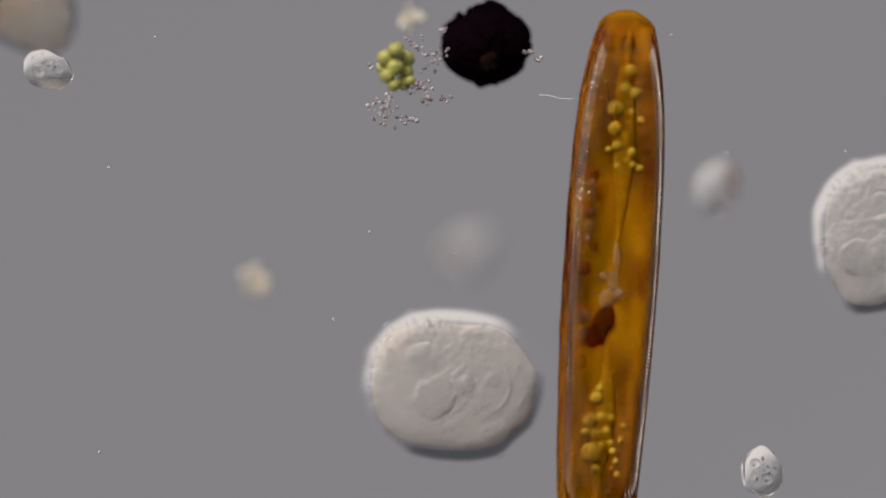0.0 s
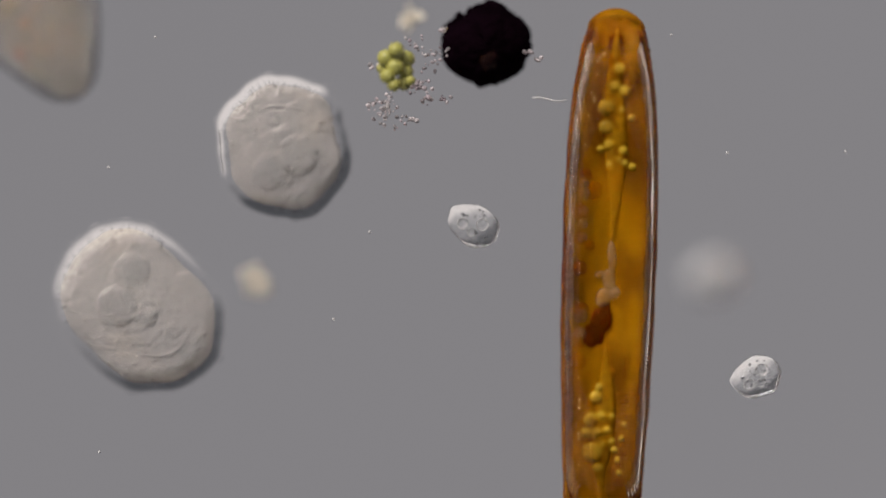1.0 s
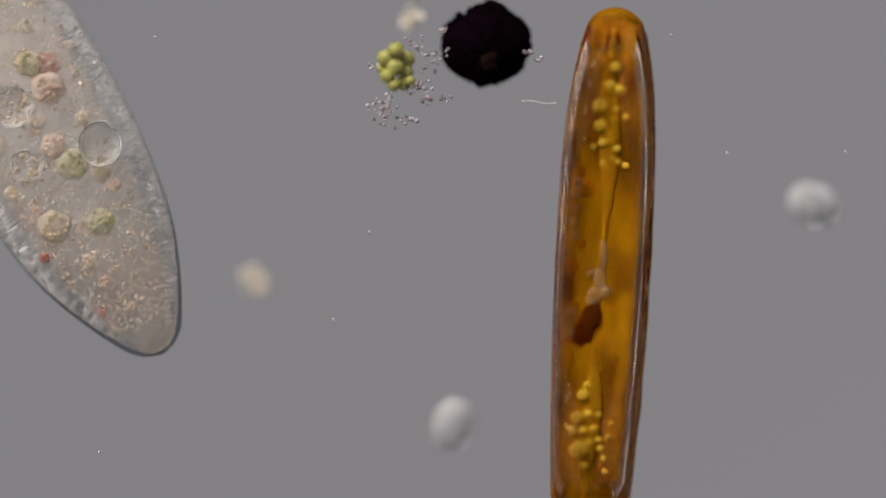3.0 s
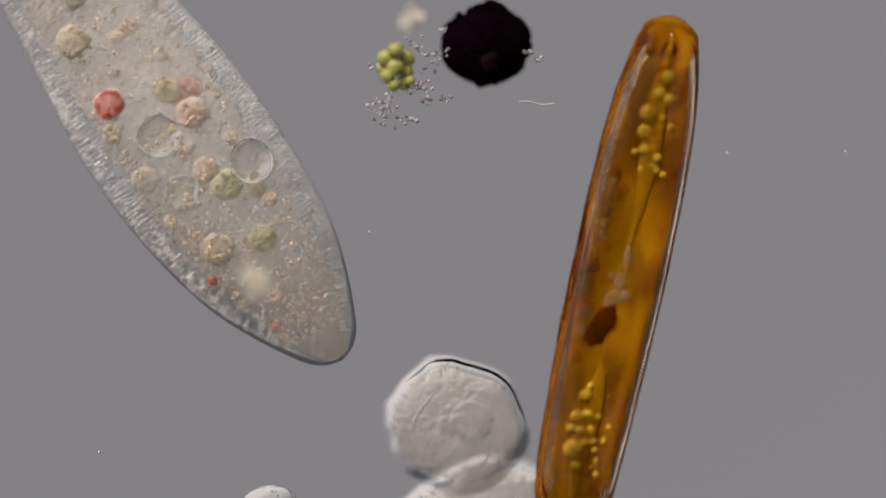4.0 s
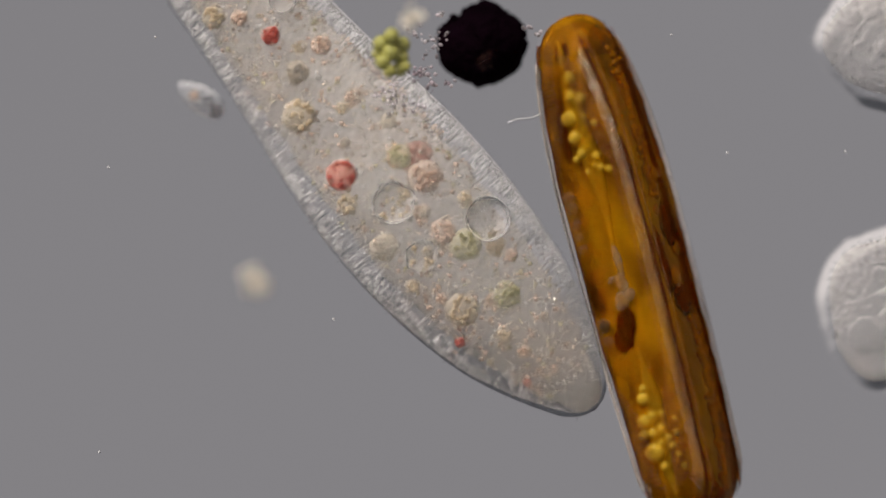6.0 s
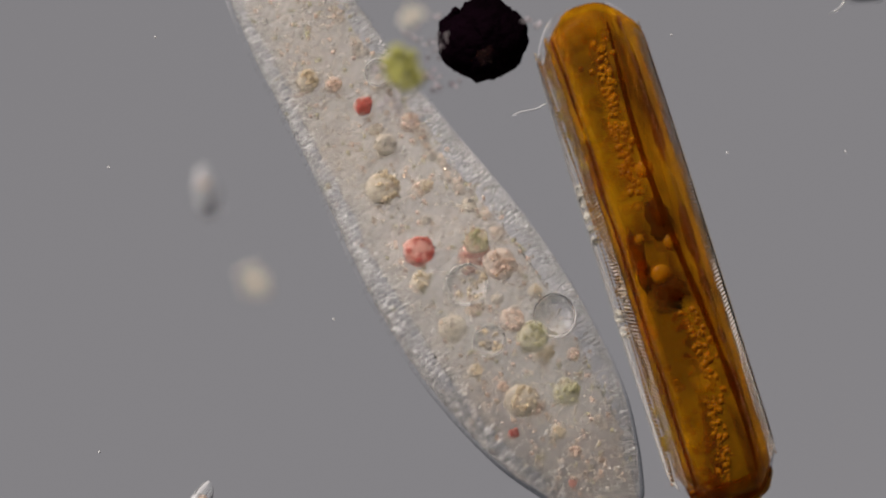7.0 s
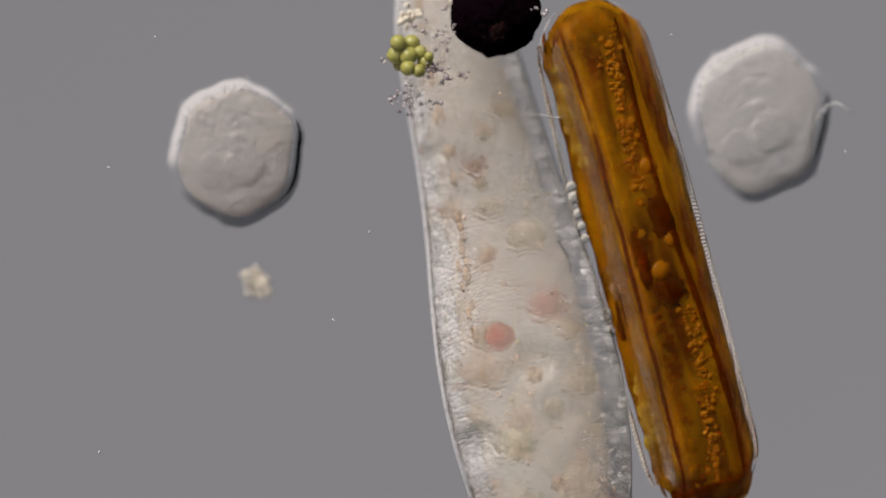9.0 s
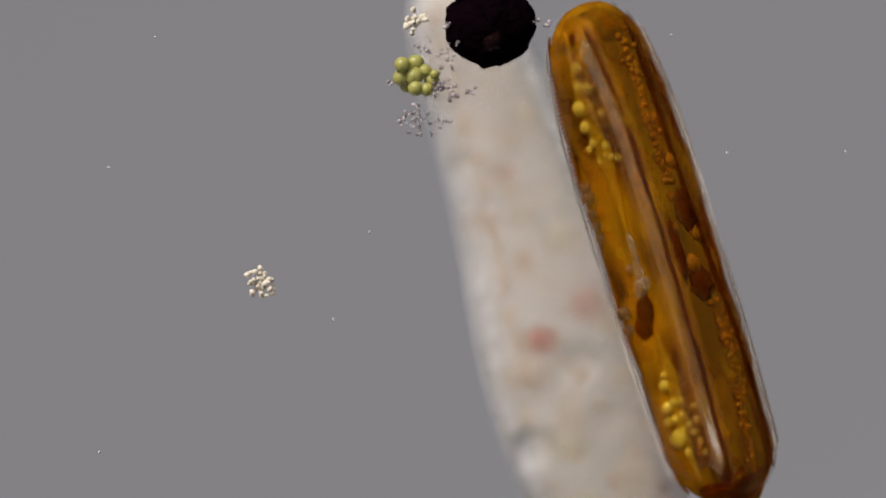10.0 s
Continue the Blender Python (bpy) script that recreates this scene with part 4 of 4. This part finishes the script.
def motions():
    D = 0.175
    walk(diatom, rows_of([
        (0, 1082, 478, D, -3.6, 3), (0.1, 1083, 478, D, -2.2, 2), (0.2, 1078, 478, D, -3.4, -4), (0.3, 1060, 478, D, -3.6, -12), (0.4, 1076, 478, D, 0, -2),
        (0.5, 1081, 476, D, 0.6, 0), (0.6, 1072, 476, D, 6.4, 4), (0.7, 1071, 476, D, 5.0, 2), (0.8, 1077, 476, D, 1.4, 0), (0.9, 1078, 476, D, -1.0, 0),
        (1.0, 1078, 476, D, -1.7, 0), (1.5, 1072, 476, D, 0.5, 2), (2.0, 1073, 474, D, -0.2, 2), (2.2, 1073, 474, D, -0.6, 0), (3.3, 1056, 474, D, -4.2, -6),
        (3.5, 1048, 474, D, -4.9, -8), (3.6, 1056, 474, D, -5.6, -7), (3.7, 1070, 474, D, -7.6, -4), (3.8, 1085, 476, D, -11, -2), (3.9, 1096, 478, D, -15, 2),
        (4.0, 1097, 480, D, -12, 3), (4.1, 1093, 476, D, -0.8, -2), (4.2, 1088, 476, D, -2.6, -4), (4.3, 1082, 476, D, -2.6, -6), (4.4, 1076, 476, D, 0, -7),
        (4.5, 1078, 476, D, 1.8, -7), (4.7, 1080, 476, D, 0, -3), (5.0, 1081, 476, D, -0.7, 0), (5.3, 1082, 474, D, -1.5, 0), (5.5, 1085, 474, D, -3.2, -3),
        (5.6, 1080, 474, D, -0.6, -3), (5.7, 1075, 474, D, 4.8, -8), (5.8, 1086, 474, D, 9.7, -14), (5.9, 1110, 474, D, 12.4, -20), (6.0, 1125, 474, D, 15, -26),
        (6.1, 1134, 470, D, 16.2, -32), (6.2, 1140, 466, D, 17.2, -38), (7.3, 1166, 448, D, 17.4, -92), (7.5, 1170, 446, D, 17.4, -93), (8.0, 1171, 446, D, 17.4, -92),
        (8.1, 1166, 446, D, 14.6, -91), (8.2, 1149, 447, D, 11.6, -91), (8.3, 1128, 448, D, 9.2, -90), (8.4, 1138, 449, D, 10.6, -90), (8.5, 1148, 450, D, 12.6, -89), (8.6, 1143, 450, D, 12.2, -87), (8.8, 1144, 450, D, 13.5, -80), (9.0, 1145, 450, D, 15, -70), (9.3, 1154, 450, D, 16, -55), (9.5, 1161, 450, D, 17, -46),
        (9.8, 1167, 448, D, 17.3, -41), (10, 1167, 448, D, 17.3, -40)]))
    # the slipper-shaped ciliate: place of its pointed end
    walk(slipper_cell, rows_of([
        (0, 105, 85, -0.74, 33, 0, 0), (0.5, 130, 110, -0.68, 30, 0, 0), (1.0, 135, 170, -0.63, 24, 0, 0), (1.5, 140, 280, -0.59, 22, 0, 0), (1.8, 105, 370, -0.57, 18, 4, 0), (2.0, 60, 435, -0.57, 14, 8, 0),
        (2.2, 80, 540, -0.48, 15, 6, 0), (2.8, 220, 610, 0.00, 24, 0, 0), (3.3, 365, 640, 0.22, 31, 0, 0), (3.5, 414, 646, 0.22, 33, 0, 0), (3.6, 470, 640, 0.22, 34, 0, 0), (3.7, 510, 632, 0.22, 35, 0, 0),
        (3.8, 545, 630, 0.22, 35, 0, 0), (3.9, 580, 630, 0.22, 35, 0, 0), (4.0, 602, 632, 0.22, 35, 0, 0), (4.1, 585, 680, 0.22, 31, -3, 0), (4.2, 548, 740, 0.36, 28, -7.5, 0), (4.3, 510, 780, 0.42, 25, -12, 0),
        (4.4, 455, 795, 0.46, 24, -13.5, 0), (4.5, 440, 805, 0.46, 22, -12, 0), (4.6, 450, 850, 0.42, 18, -7.5, 0), (4.7, 490, 900, 0.34, 13, -3, 0), (4.8, 500, 920, 0.22, 9, 0, 0), (4.9, 515, 925, 0.22, 8.5, 0, 0),
        (5.0, 530, 925, 0.22, 9, 0, 0), (5.1, 590, 915, 0.22, 12.5, 0, 0), (5.2, 655, 890, 0.22, 17, 0, 0), (5.3, 735, 865, 0.22, 22, 0, 0), (5.4, 805, 840, 0.22, 26, 0, 0), (5.5, 864, 810, 0.22, 30, 0, 0),
        (5.6, 928, 778, 0.22, 33.5, 0, 0), (5.7, 965, 758, 0.22, 36, 0, 0), (5.8, 1000, 738, 0.22, 38, 0, 0), (5.9, 1025, 724, 0.22, 39.5, 0, 0), (6.0, 1050, 720, 0.22, 40, 0, 0), (6.1, 1065, 725, 0.22, 40.5, 0, 0),
        (6.2, 1083, 730, 0.22, 40.5, 0, 0), (6.7, 1110, 840, 0.22, 36, 10, 0), (7.3, 1110, 970, 0.22, 31.5, 24, 0), (7.5, 1115, 975, 0.22, 31.5, 25, 0), (7.8, 1118, 973, 0.22, 32, 25, 0), (8.0, 1115, 965, 0.22, 32.5, 20, 0),
        (8.1, 1090, 962, 0.22, 32, 10, 0), (8.2, 1045, 960, 0.22, 30, -20, -1), (8.3, 1030, 990, 0.22, 29, -60, -2), (8.4, 1020, 1020, 0.21, 28, -100, -3.1), (8.5, 1005, 1060, 0.24, 26.5, -132, -5.0), (8.6, 1010, 1090, 0.25, 23, -145, -7.4),
        (8.7, 1030, 1110, 0.38, 17, -155, -9.9), (8.8, 1030, 1120, 0.43, 13, -162, -11.8), (8.9, 1025, 1120, 0.43, 12, -166, -12.4), (9.0, 1020, 1120, 0.37, 12, -166, -12.4), (9.2, 1040, 1120, 0.1, 13, -166, -12.4), (9.5, 1080, 1115, -0.22, 15, -166, -12.4),
        (9.8, 1120, 1110, -0.36, 16.5, -166, -12.4), (10, 1140, 1110, -0.40, 17, -166, -12.4)]))
    H = 0.14
    walk(ciliate_a, swim([
        (0, 800, 682, H, -5), (0.1, 836, 646, H, 25), (0.2, 760, 477, H, -50), (0.3, 537, 307, H, -40), (0.4, 283, 202, H, -25), (0.5, 180, 285, H, 25), (0.6, 97, 500, H, 65),
        (0.7, 113, 728, H, 105), (0.8, 230, 735, H, 180), (0.9, 325, 626, H, 235), (1.0, 245, 545, H, 315), (1.1, 121, 586, H, 390), (1.2, 105, 707, H, 450), (1.3, 230, 687, H, 530),
        (1.4, 340, 558, H, 590), (1.5, 410, 345, H, 610), (1.6, 485, 121, H, 625), (1.7, 600, -170, H, 640), (2.1, 1200, -600, H, 700), (2.8, 2100, 300, H, 700), (3.5, 1200, 1400, H, 720),
        (3.9, 860, 1130, H, 740), (4.0, 845, 950, H, 750), (4.1, 930, 1150, H, 760), (5.0, 1500, 1800, H, 760), (10, 2000, 1800, H, 800)]))
    walk(ciliate_b, swim([
        (0, 1562, 415, H, 80), (0.1, 1414, 614, H, 15), (0.2, 1313, 574, H, 15), (0.3, 1301, 626, H, 80), (0.4, 1459, 715, H, 140), (0.5, 1640, 850, H, 150), (0.6, 1800, 1000, H, 150),
        (0.9, 1850, 900, H, 170), (1.1, 1690, 740, H, 150), (1.2, 1516, 606, H, 130), (1.3, 1410, 424, H, 50), (1.4, 1313, 154, H, 5), (1.5, 1360, -20, H, -20), (1.6, 1450, -220, H, -20),
        (1.9, 1800, -400, H, 0), (2.6, 1950, 0, H, 40), (3.3, 1740, 40, H, 90), (3.4, 1640, 120, H, 90), (3.5, 1545, 190, H, 90), (3.6, 1535, 560, H, 80), (3.7, 1690, 640, H, 60),
        (3.9, 1900, 300, H, 60), (4.1, 1550, -200, H, 60), (4.2, 1330, -80, H, 60), (4.3, 1230, -55, H, 70), (4.4, 1245, -35, H, 80), (4.5, 1277, 48, H, 90), (4.6, 1355, 121, H, 95),
        (4.7, 1430, 194, H, 95), (4.8, 1480, 215, H, 100), (4.9, 1515, 285, H, 95), (5.0, 1562, 348, H, 90), (5.1, 1540, 356, H, 80), (5.2, 1467, 356, H, 50), (5.3, 1394, 356, H, 40),
        (5.4, 1342, 424, H, 45), (5.5, 1350, 450, H, 55), (5.6, 1342, 477, H, 70), (5.7, 1374, 525, H, 100), (5.8, 1447, 578, H, 120), (5.9, 1503, 534, H, 100), (6.0, 1572, 545, H, 90),
        (6.1, 1495, 566, H, 70), (6.2, 1414, 505, H, 30), (6.4, 1380, 260, H, -10), (6.7, 1550, -160, H, -20), (7.1, 1480, -90, H, -10), (7.3, 1414, 45, H, 0), (7.4, 1540, -180, H, 0), (7.8, 1900, 200, H, 30),
        (8.1, 1680, 1080, H, 60), (8.2, 1530, 920, H, 70), (8.3, 1414, 748, H, 80), (8.4, 1475, 640, H, 50), (8.5, 1572, 455, H, 50), (8.6, 1800, 250, H, 40), (8.8, 1480, -260, H, 60),
        (8.9, 1313, -40, 0.50, 80), (9.0, 1345, 210, 0.60, 95), (9.1, 1475, 477, 0.60, 120), (9.2, 1570, 800, 0.60, 120), (9.3, 1720, 1080, 0.60, 120), (10, 2000, 1300, H, 150)]))
    walk(ciliate_c, swim([
        (0, 1800, -300, H, 0), (0.4, 1660, -30, H, 10), (0.5, 1475, 92, H, 10), (0.6, 1265, -20, H, -20), (0.7, 1050, -260, H, -20), (1.0, -300, -400, H, 0), (1.3, -150, 1000, H, 40),
        (1.4, 90, 900, H, 30), (1.5, -20, 815, H, 70), (1.6, -260, 700, H, 90), (2.4, -400, 1200, H, 60), (3.2, 400, 1050, H, 20), (3.3, 424, 975, H, 10), (3.4, 400, 1100, H, 0),
        (4.2, 1700, 1400, H, 30), (4.8, 2000, 300, H, 50), (5.3, 1550, -300, H, 60), (5.5, 1430, -170, H, 70), (5.6, 1350, -30, H, 80), (5.7, 1301, 230, H, 85), (5.8, 1374, 315, H, 110),
        (5.9, 1463, 210, H, 150), (6.0, 1585, 90, H, 160), (6.1, 1760, 40, H, 160), (6.6, 1950, 300, H, 160), (7.1, 1800, 850, 0.5, 130), (7.4, 1570, 920, 0.7, 100), (7.5, 1530, 820, 0.8, 90),
        (7.6, 1600, 880, 0.8, 90), (7.7, 1760, 950, H, 90), (8.5, 2100, 200, H, 80), (9.0, 1700, -500, 1.4, 80), (9.4, 1510, -70, 1.7, 80), (9.5, 1355, 25, 1.8, 20), (9.6, 1333, 200, 1.9, 85), (9.7, 1434, 444, 2.0, 60),
        (9.8, 1545, 835, 1.9, 70), (9.9, 1700, 1150, 1.7, 80), (10, 1800, 1400, 1.7, 80)]))
    walk(ciliate_d, swim([
        (0, 900, 1400, H, 0), (0.5, 960, 1120, H, 20), (0.6, 937, 885, H, 30), (0.7, 840, 760, H, 60), (0.8, 690, 640, H, 100), (0.9, 574, 477, H, 120), (1.0, 503, 258, H, 100),
        (1.1, 376, 30, H, 60), (1.2, 220, -250, H, 50), (2.0, 100, -500, H, 0), (3.0, 450, -260, H, 0), (3.3, 525, 50, H, 0), (3.4, 575, -60, H, 5), (3.6, 586, 5, H, 60), (3.7, 546, 202, H, 85),
        (3.8, 647, 356, H, 110), (3.9, 804, 566, H, 150), (4.0, 808, 752, H, 160), (4.1, 790, 1060, H, 160), (5.0, -600, 1300, H, 120), (7.5, -500, -600, H, 100), (8.8, 560, -230, H, 90),
        (8.9, 485, 20, H, 80), (9.0, 420, 268, 0.5, 80), (9.1, 343, 485, 0.5, 90), (9.2, 222, 687, 0.6, 80), (9.3, 130, 790, 0.7, 20), (9.4, -60, 900, 0.9, 0), (9.5, -230, 600, 1.1, 20),
        (9.6, -170, 250, 1.3, 40), (9.7, 30, 200, 1.4, -20), (9.8, 285, 626, 1.5, -30), (9.9, 420, 1080, 1.5, -10), (10, 500, 1400, 1.5, 0)]))
    S, F = 0.27, 3.3
    walk(small_1, swim([
        (0, 85, 125, S, -20), (0.1, 101, 335, S, 80), (0.2, 113, 436, 1.70, 60), (0.3, 194, 550, 1.50, 40), (0.4, 291, 680, S, 120), (0.5, 258, 815, S, 65), (0.6, 230, 1000, S, 60),
        (1.0, -200, 1000, S, 80), (1.4, 60, 740, 1.30, 40), (1.5, 175, 622, 1.70, 30), (1.6, 200, 545, F, 30), (1.7, 182, 517, F, 30), (1.8, 141, 574, 1.90, 40), (1.9, 97, 634, 1.40, 50),
        (2.0, 120, 700, 0.94, -45), (2.1, 121, 735, S, 10), (2.2, 40, 720, S, 0), (2.4, -180, 700, S, 0), (10, -500, 800, S, 0)]))
    walk(small_2, swim([
        (0, 1268, 330, 1.60, 70), (0.1, 1273, 234, 1.90, 60), (0.2, 1232, 242, 1.50, 60), (0.3, 1212, 307, 0.90, 70), (0.4, 1236, 457, S, 110), (0.5, 1320, 550, S, 160), (0.6, 1394, 537, S, 180),
        (0.7, 1422, 501, 0.90, 200), (0.8, 1410, 453, 1.90, 200), (0.9, 1353, 444, F, 200), (1.0, 1260, 490, F, 200), (1.1, 1212, 566, 1.30, 200), (1.2, 1245, 655, 0.70, 160), (1.3, 1321, 752, S, 150),
        (1.4, 1382, 736, S, 180), (1.5, 1427, 685, S, 225), (1.6, 1430, 606, S, 260), (1.7, 1398, 534, S, 300), (1.8, 1350, 469, S, 320), (1.9, 1293, 416, S, 340), (2.0, 1250, 390, 0.54, 320),
        (2.1, 1232, 364, S, 300), (2.2, 1305, 384, S, 350), (2.6, 1450, 300, 0.90, 350), (3.3, 1434, 444, 1.50, 330), (3.4, 1483, 469, 1.60, 330), (3.5, 1552, 495, 1.70, 330), (3.6, 1700, 520, S, 330), (4.1, 1640, 300, S, 330),
        (4.2, 1565, 100, S, 330), (4.3, 1700, 0, S, 330), (7.2, 1300, -250, S, 300), (7.4, 1240, -30, S, 290), (7.5, 1234, 35, S, 275), (7.6, 1232, 130, 0.90, 270), (7.7, 1236, 140, 1.70, 270), (7.8, 1260, 20, S, 280),
        (7.9, 1300, -150, S, 280), (8.9, 1700, -100, S, 330), (9.2, 1523, 53, S, 330), (9.3, 1503, 57, S, 320), (9.4, 1560, -20, S, 330), (9.5, 1700, -200, S, 330), (10, 1900, -400, S, 330)]))
    walk(small_3, swim([
        (0, 1348, 835, S, 100), (0.1, 1380, 960, S, 100), (0.6, 1480, 1040, S, 90), (0.7, 1380, 930, S, 100), (0.8, 1345, 820, S, 110), (0.9, 1301, 715, S, 150), (1.0, 1338, 668, S, 200),
        (1.1, 1435, 663, S, 200), (1.2, 1479, 804, S, 110), (1.3, 1500, 980, S, 100), (3.0, 1800, 900, S, 100), (3.4, 1640, 720, S, 100), (3.5, 1560, 665, 0.50, 110), (3.6, 1640, 800, S, 100), (10, 2000, 1200, S, 100)]))
    walk(small_4, swim([
        (0, 830, 445, F, 40), (0.1, 857, 250, F, 40), (0.2, 901, 275, 1.90, 40), (0.3, 937, 323, F, 40), (0.4, 950, 300, F, 40), (0.5, 940, 225, 2.90, 40), (0.6, 850, 205, F, 40), (0.7, 768, 222, 1.90, 40),
        (0.8, 687, 242, 1.30, 60), (0.9, 707, 291, S, 120), (1.0, 837, 398, S, 150), (1.1, 897, 432, S, 150), (1.2, 950, 412, 0.35, 90), (1.3, 950, 331, S, 110), (1.4, 889, 275, S, 150),
        (1.5, 814, 254, S, 185), (1.6, 751, 299, S, 230), (1.7, 695, 364, S, 260), (1.8, 679, 444, S, 285), (1.9, 703, 525, S, 300), (2.0, 743, 610, 0.36, 310), (2.1, 768, 707, S, 290),
        (2.2, 784, 792, S, 275), (2.4, 800, 960, S, 275), (2.9, 800, 800, 1.10, 250), (3.3, 768, 606, 1.50, 220), (3.4, 743, 558, 0.50, 200), (3.5, 785, 546, 0.54, 170), (3.6, 861, 578, 0.70, 140), (3.7, 824, 671, 1.70, 110),
        (3.8, 788, 800, 0.50, 130), (3.9, 748, 870, 0.3, 150), (4.0, 480, 895, 0.36, 170), (4.1, 424, 788, S, 140), (4.2, 525, 768, S, 110), (4.3, 600, 940, S, 100), (10, 700, 1500, S, 100)]))
    walk(small_5, swim([
        (0, -200, 1000, S, 0), (1.0, -60, 750, S, 30), (1.1, 20, 820, S, 30), (1.2, 275, 860, 0.70, 20), (1.3, 372, 855, S, 160), (1.4, 430, 990, S, 160), (1.5, 225, 925, S, 160), (1.6, 60, 833, S, 170),
        (1.7, 80, 784, S, 180), (1.8, 178, 800, S, 200), (1.9, 254, 848, S, 200), (2.0, 318, 880, 0.54, 200), (2.1, 384, 860, 1.30, 200), (2.2, 465, 845, 1.90, 200), (2.5, 600, 960, S, 200), (10, 300, 1700, S, 200)]))
    walk(small_6, swim([(0, 1900, 1100, 1.70, 0), (3.4, 1720, 610, 1.70, 0), (3.5, 1560, 500, 2.10, 0), (3.6, 1580, 600, 1.70, 0), (3.8, 1800, 620, 1.70, 0), (10, 2200, 900, 1.70, 0)]))
    walk(slim_1, swim([
        (0, -300, 100, S, 80), (5.0, 50, -300, 1.30, 100), (5.8, 320, -60, 0.90, 120), (6.0, 355, 175, 0.70, 145), (6.2, 540, 420, 1.50, 120), (6.7, 420, 330, 1.50, 100), (7.3, 303, 396, 0.90, 100), (7.4, 271, 477, S, 95),
        (7.5, 248, 540, S, 105), (7.6, 275, 586, 1.50, 130), (7.7, 331, 646, 1.50, 140), (7.8, 340, 690, 1.10, 120), (7.9, 323, 727, S, 105), (8.0, 310, 727, S, 120), (8.1, 283, 740, 0.50, 150),
        (8.2, 275, 756, 0.90, 120), (8.3, 311, 808, 1.50, 140), (8.4, 364, 808, 2.10, 160), (8.5, 420, 790, 2.40, 180), (8.6, 465, 790, 3.10, 180), (8.8, 480, 1100, 2.50, 180), (10, 500, 1500, 2.50, 180)]))
    walk(slim_2, swim([
        (0, 200, 1300, S, 0), (6.6, 330, 1000, S, 60), (7.3, 364, 744, S, 110), (7.4, 372, 703, 0.70, 160), (7.5, 400, 707, 1.50, 172), (7.6, 372, 707, 1.50, 170), (7.7, 351, 707, 1.30, 130), (7.8, 331, 735, 0.90, 120),
        (7.9, 364, 780, S, 110), (8.0, 348, 862, S, 95), (8.1, 345, 980, S, 95), (10, 300, 1400, S, 95)]))
    walk(mineral, rows_of([(0, 860, 79, -0.05, 0, 0), (5.6, 860, 79, -0.05, 0, 0), (6.0, 853, 79, -0.05, 3, 0), (7.3, 855, 66, 0.2, 0, 0), (8.0, 860, 62, 0.2, 2, 0), (8.5, 834, 65, 0.2, -6, 0), (8.7, 850, 50, 0.2, -5, 0),
                             (9.0, 877, 26, 0.2, -2, 0), (9.3, 870, 36, 0.22, 0, 0), (10, 867, 45, 0.24, 0, 0)]))
    walk(alga, rows_of([(0, 703, 117, 0.55, 0, 0), (5.0, 703, 117, 0.55, 0, 0), (5.7, 700, 112, 0.65, 0, 0), (6.0, 695, 92, 0.70, 0, 0), (7.3, 720, 126, 1.30, 20, 0), (8.0, 727, 130, 1.20, 20, 0), (8.3, 718, 132, 0.90, 20, 0), (8.5, 708, 137, 0.54, 15, 0),
                          (8.7, 725, 110, 0.3, 20, 0), (9.0, 724, 96, 0.32, 40, 0), (9.3, 722, 120, 0.32, 45, 0), (10, 734, 132, 0.32, 48, 0)]))
    walk(detritus, rows_of([(0, 703, 117, 0.3, 0, 0), (5.0, 703, 117, 0.3, 0, 0), (5.7, 700, 112, 0.3, 0, 0), (6.0, 705, 98, 0.34, 6, 0), (7.3, 710, 112, 0.70, 12, 0), (8.0, 715, 118, 0.70, 12, 0), (8.5, 708, 127, 0.50, 8, 0),
                              (8.7, 725, 110, 0.3, 10, 0), (9.0, 724, 96, 0.3, 14, 0), (10, 734, 132, 0.3, 18, 0)]))
    walk(floc_mid, rows_of([(0, 453, 500, 1.54, 0, 0), (6.2, 450, 500, 1.60, 0, 0), (7.3, 450, 500, 2.00, 0, 0), (8.1, 452, 500, 1.80, 0, 0), (8.4, 453, 500, 1.30, 0, 0), (9.0, 453, 502, 0.90, 0, 0), (9.3, 458, 502, 0.34, 0, 0), (10, 460, 502, 0.32, 0, 0)]))
    walk(floc_top, rows_of([(0, 728, 34, 1.14, 0, 0), (6.2, 730, 34, 1.30, 0, 0), (7.5, 728, 28, 1.60, 0, 0), (8.3, 712, 40, 0.90, 0, 0), (9.0, 725, 30, 0.50, 0, 0), (10, 735, 38, 0.32, 0, 0)]))
    walk(filament, rows_of([(0, 985, 170, 0.24, 0, 0), (4.3, 950, 180, 0.24, 2, 0), (5.5, 970, 168, 0.24, 0, 0), (6.0, 928, 207, 0.28, 20, 0), (7.3, 940, 190, 0.28, 25, 0), (8.2, 955, 190, 0.26, 20, 0), (10, 985, 240, 0.24, -30, 0)]))


motions()
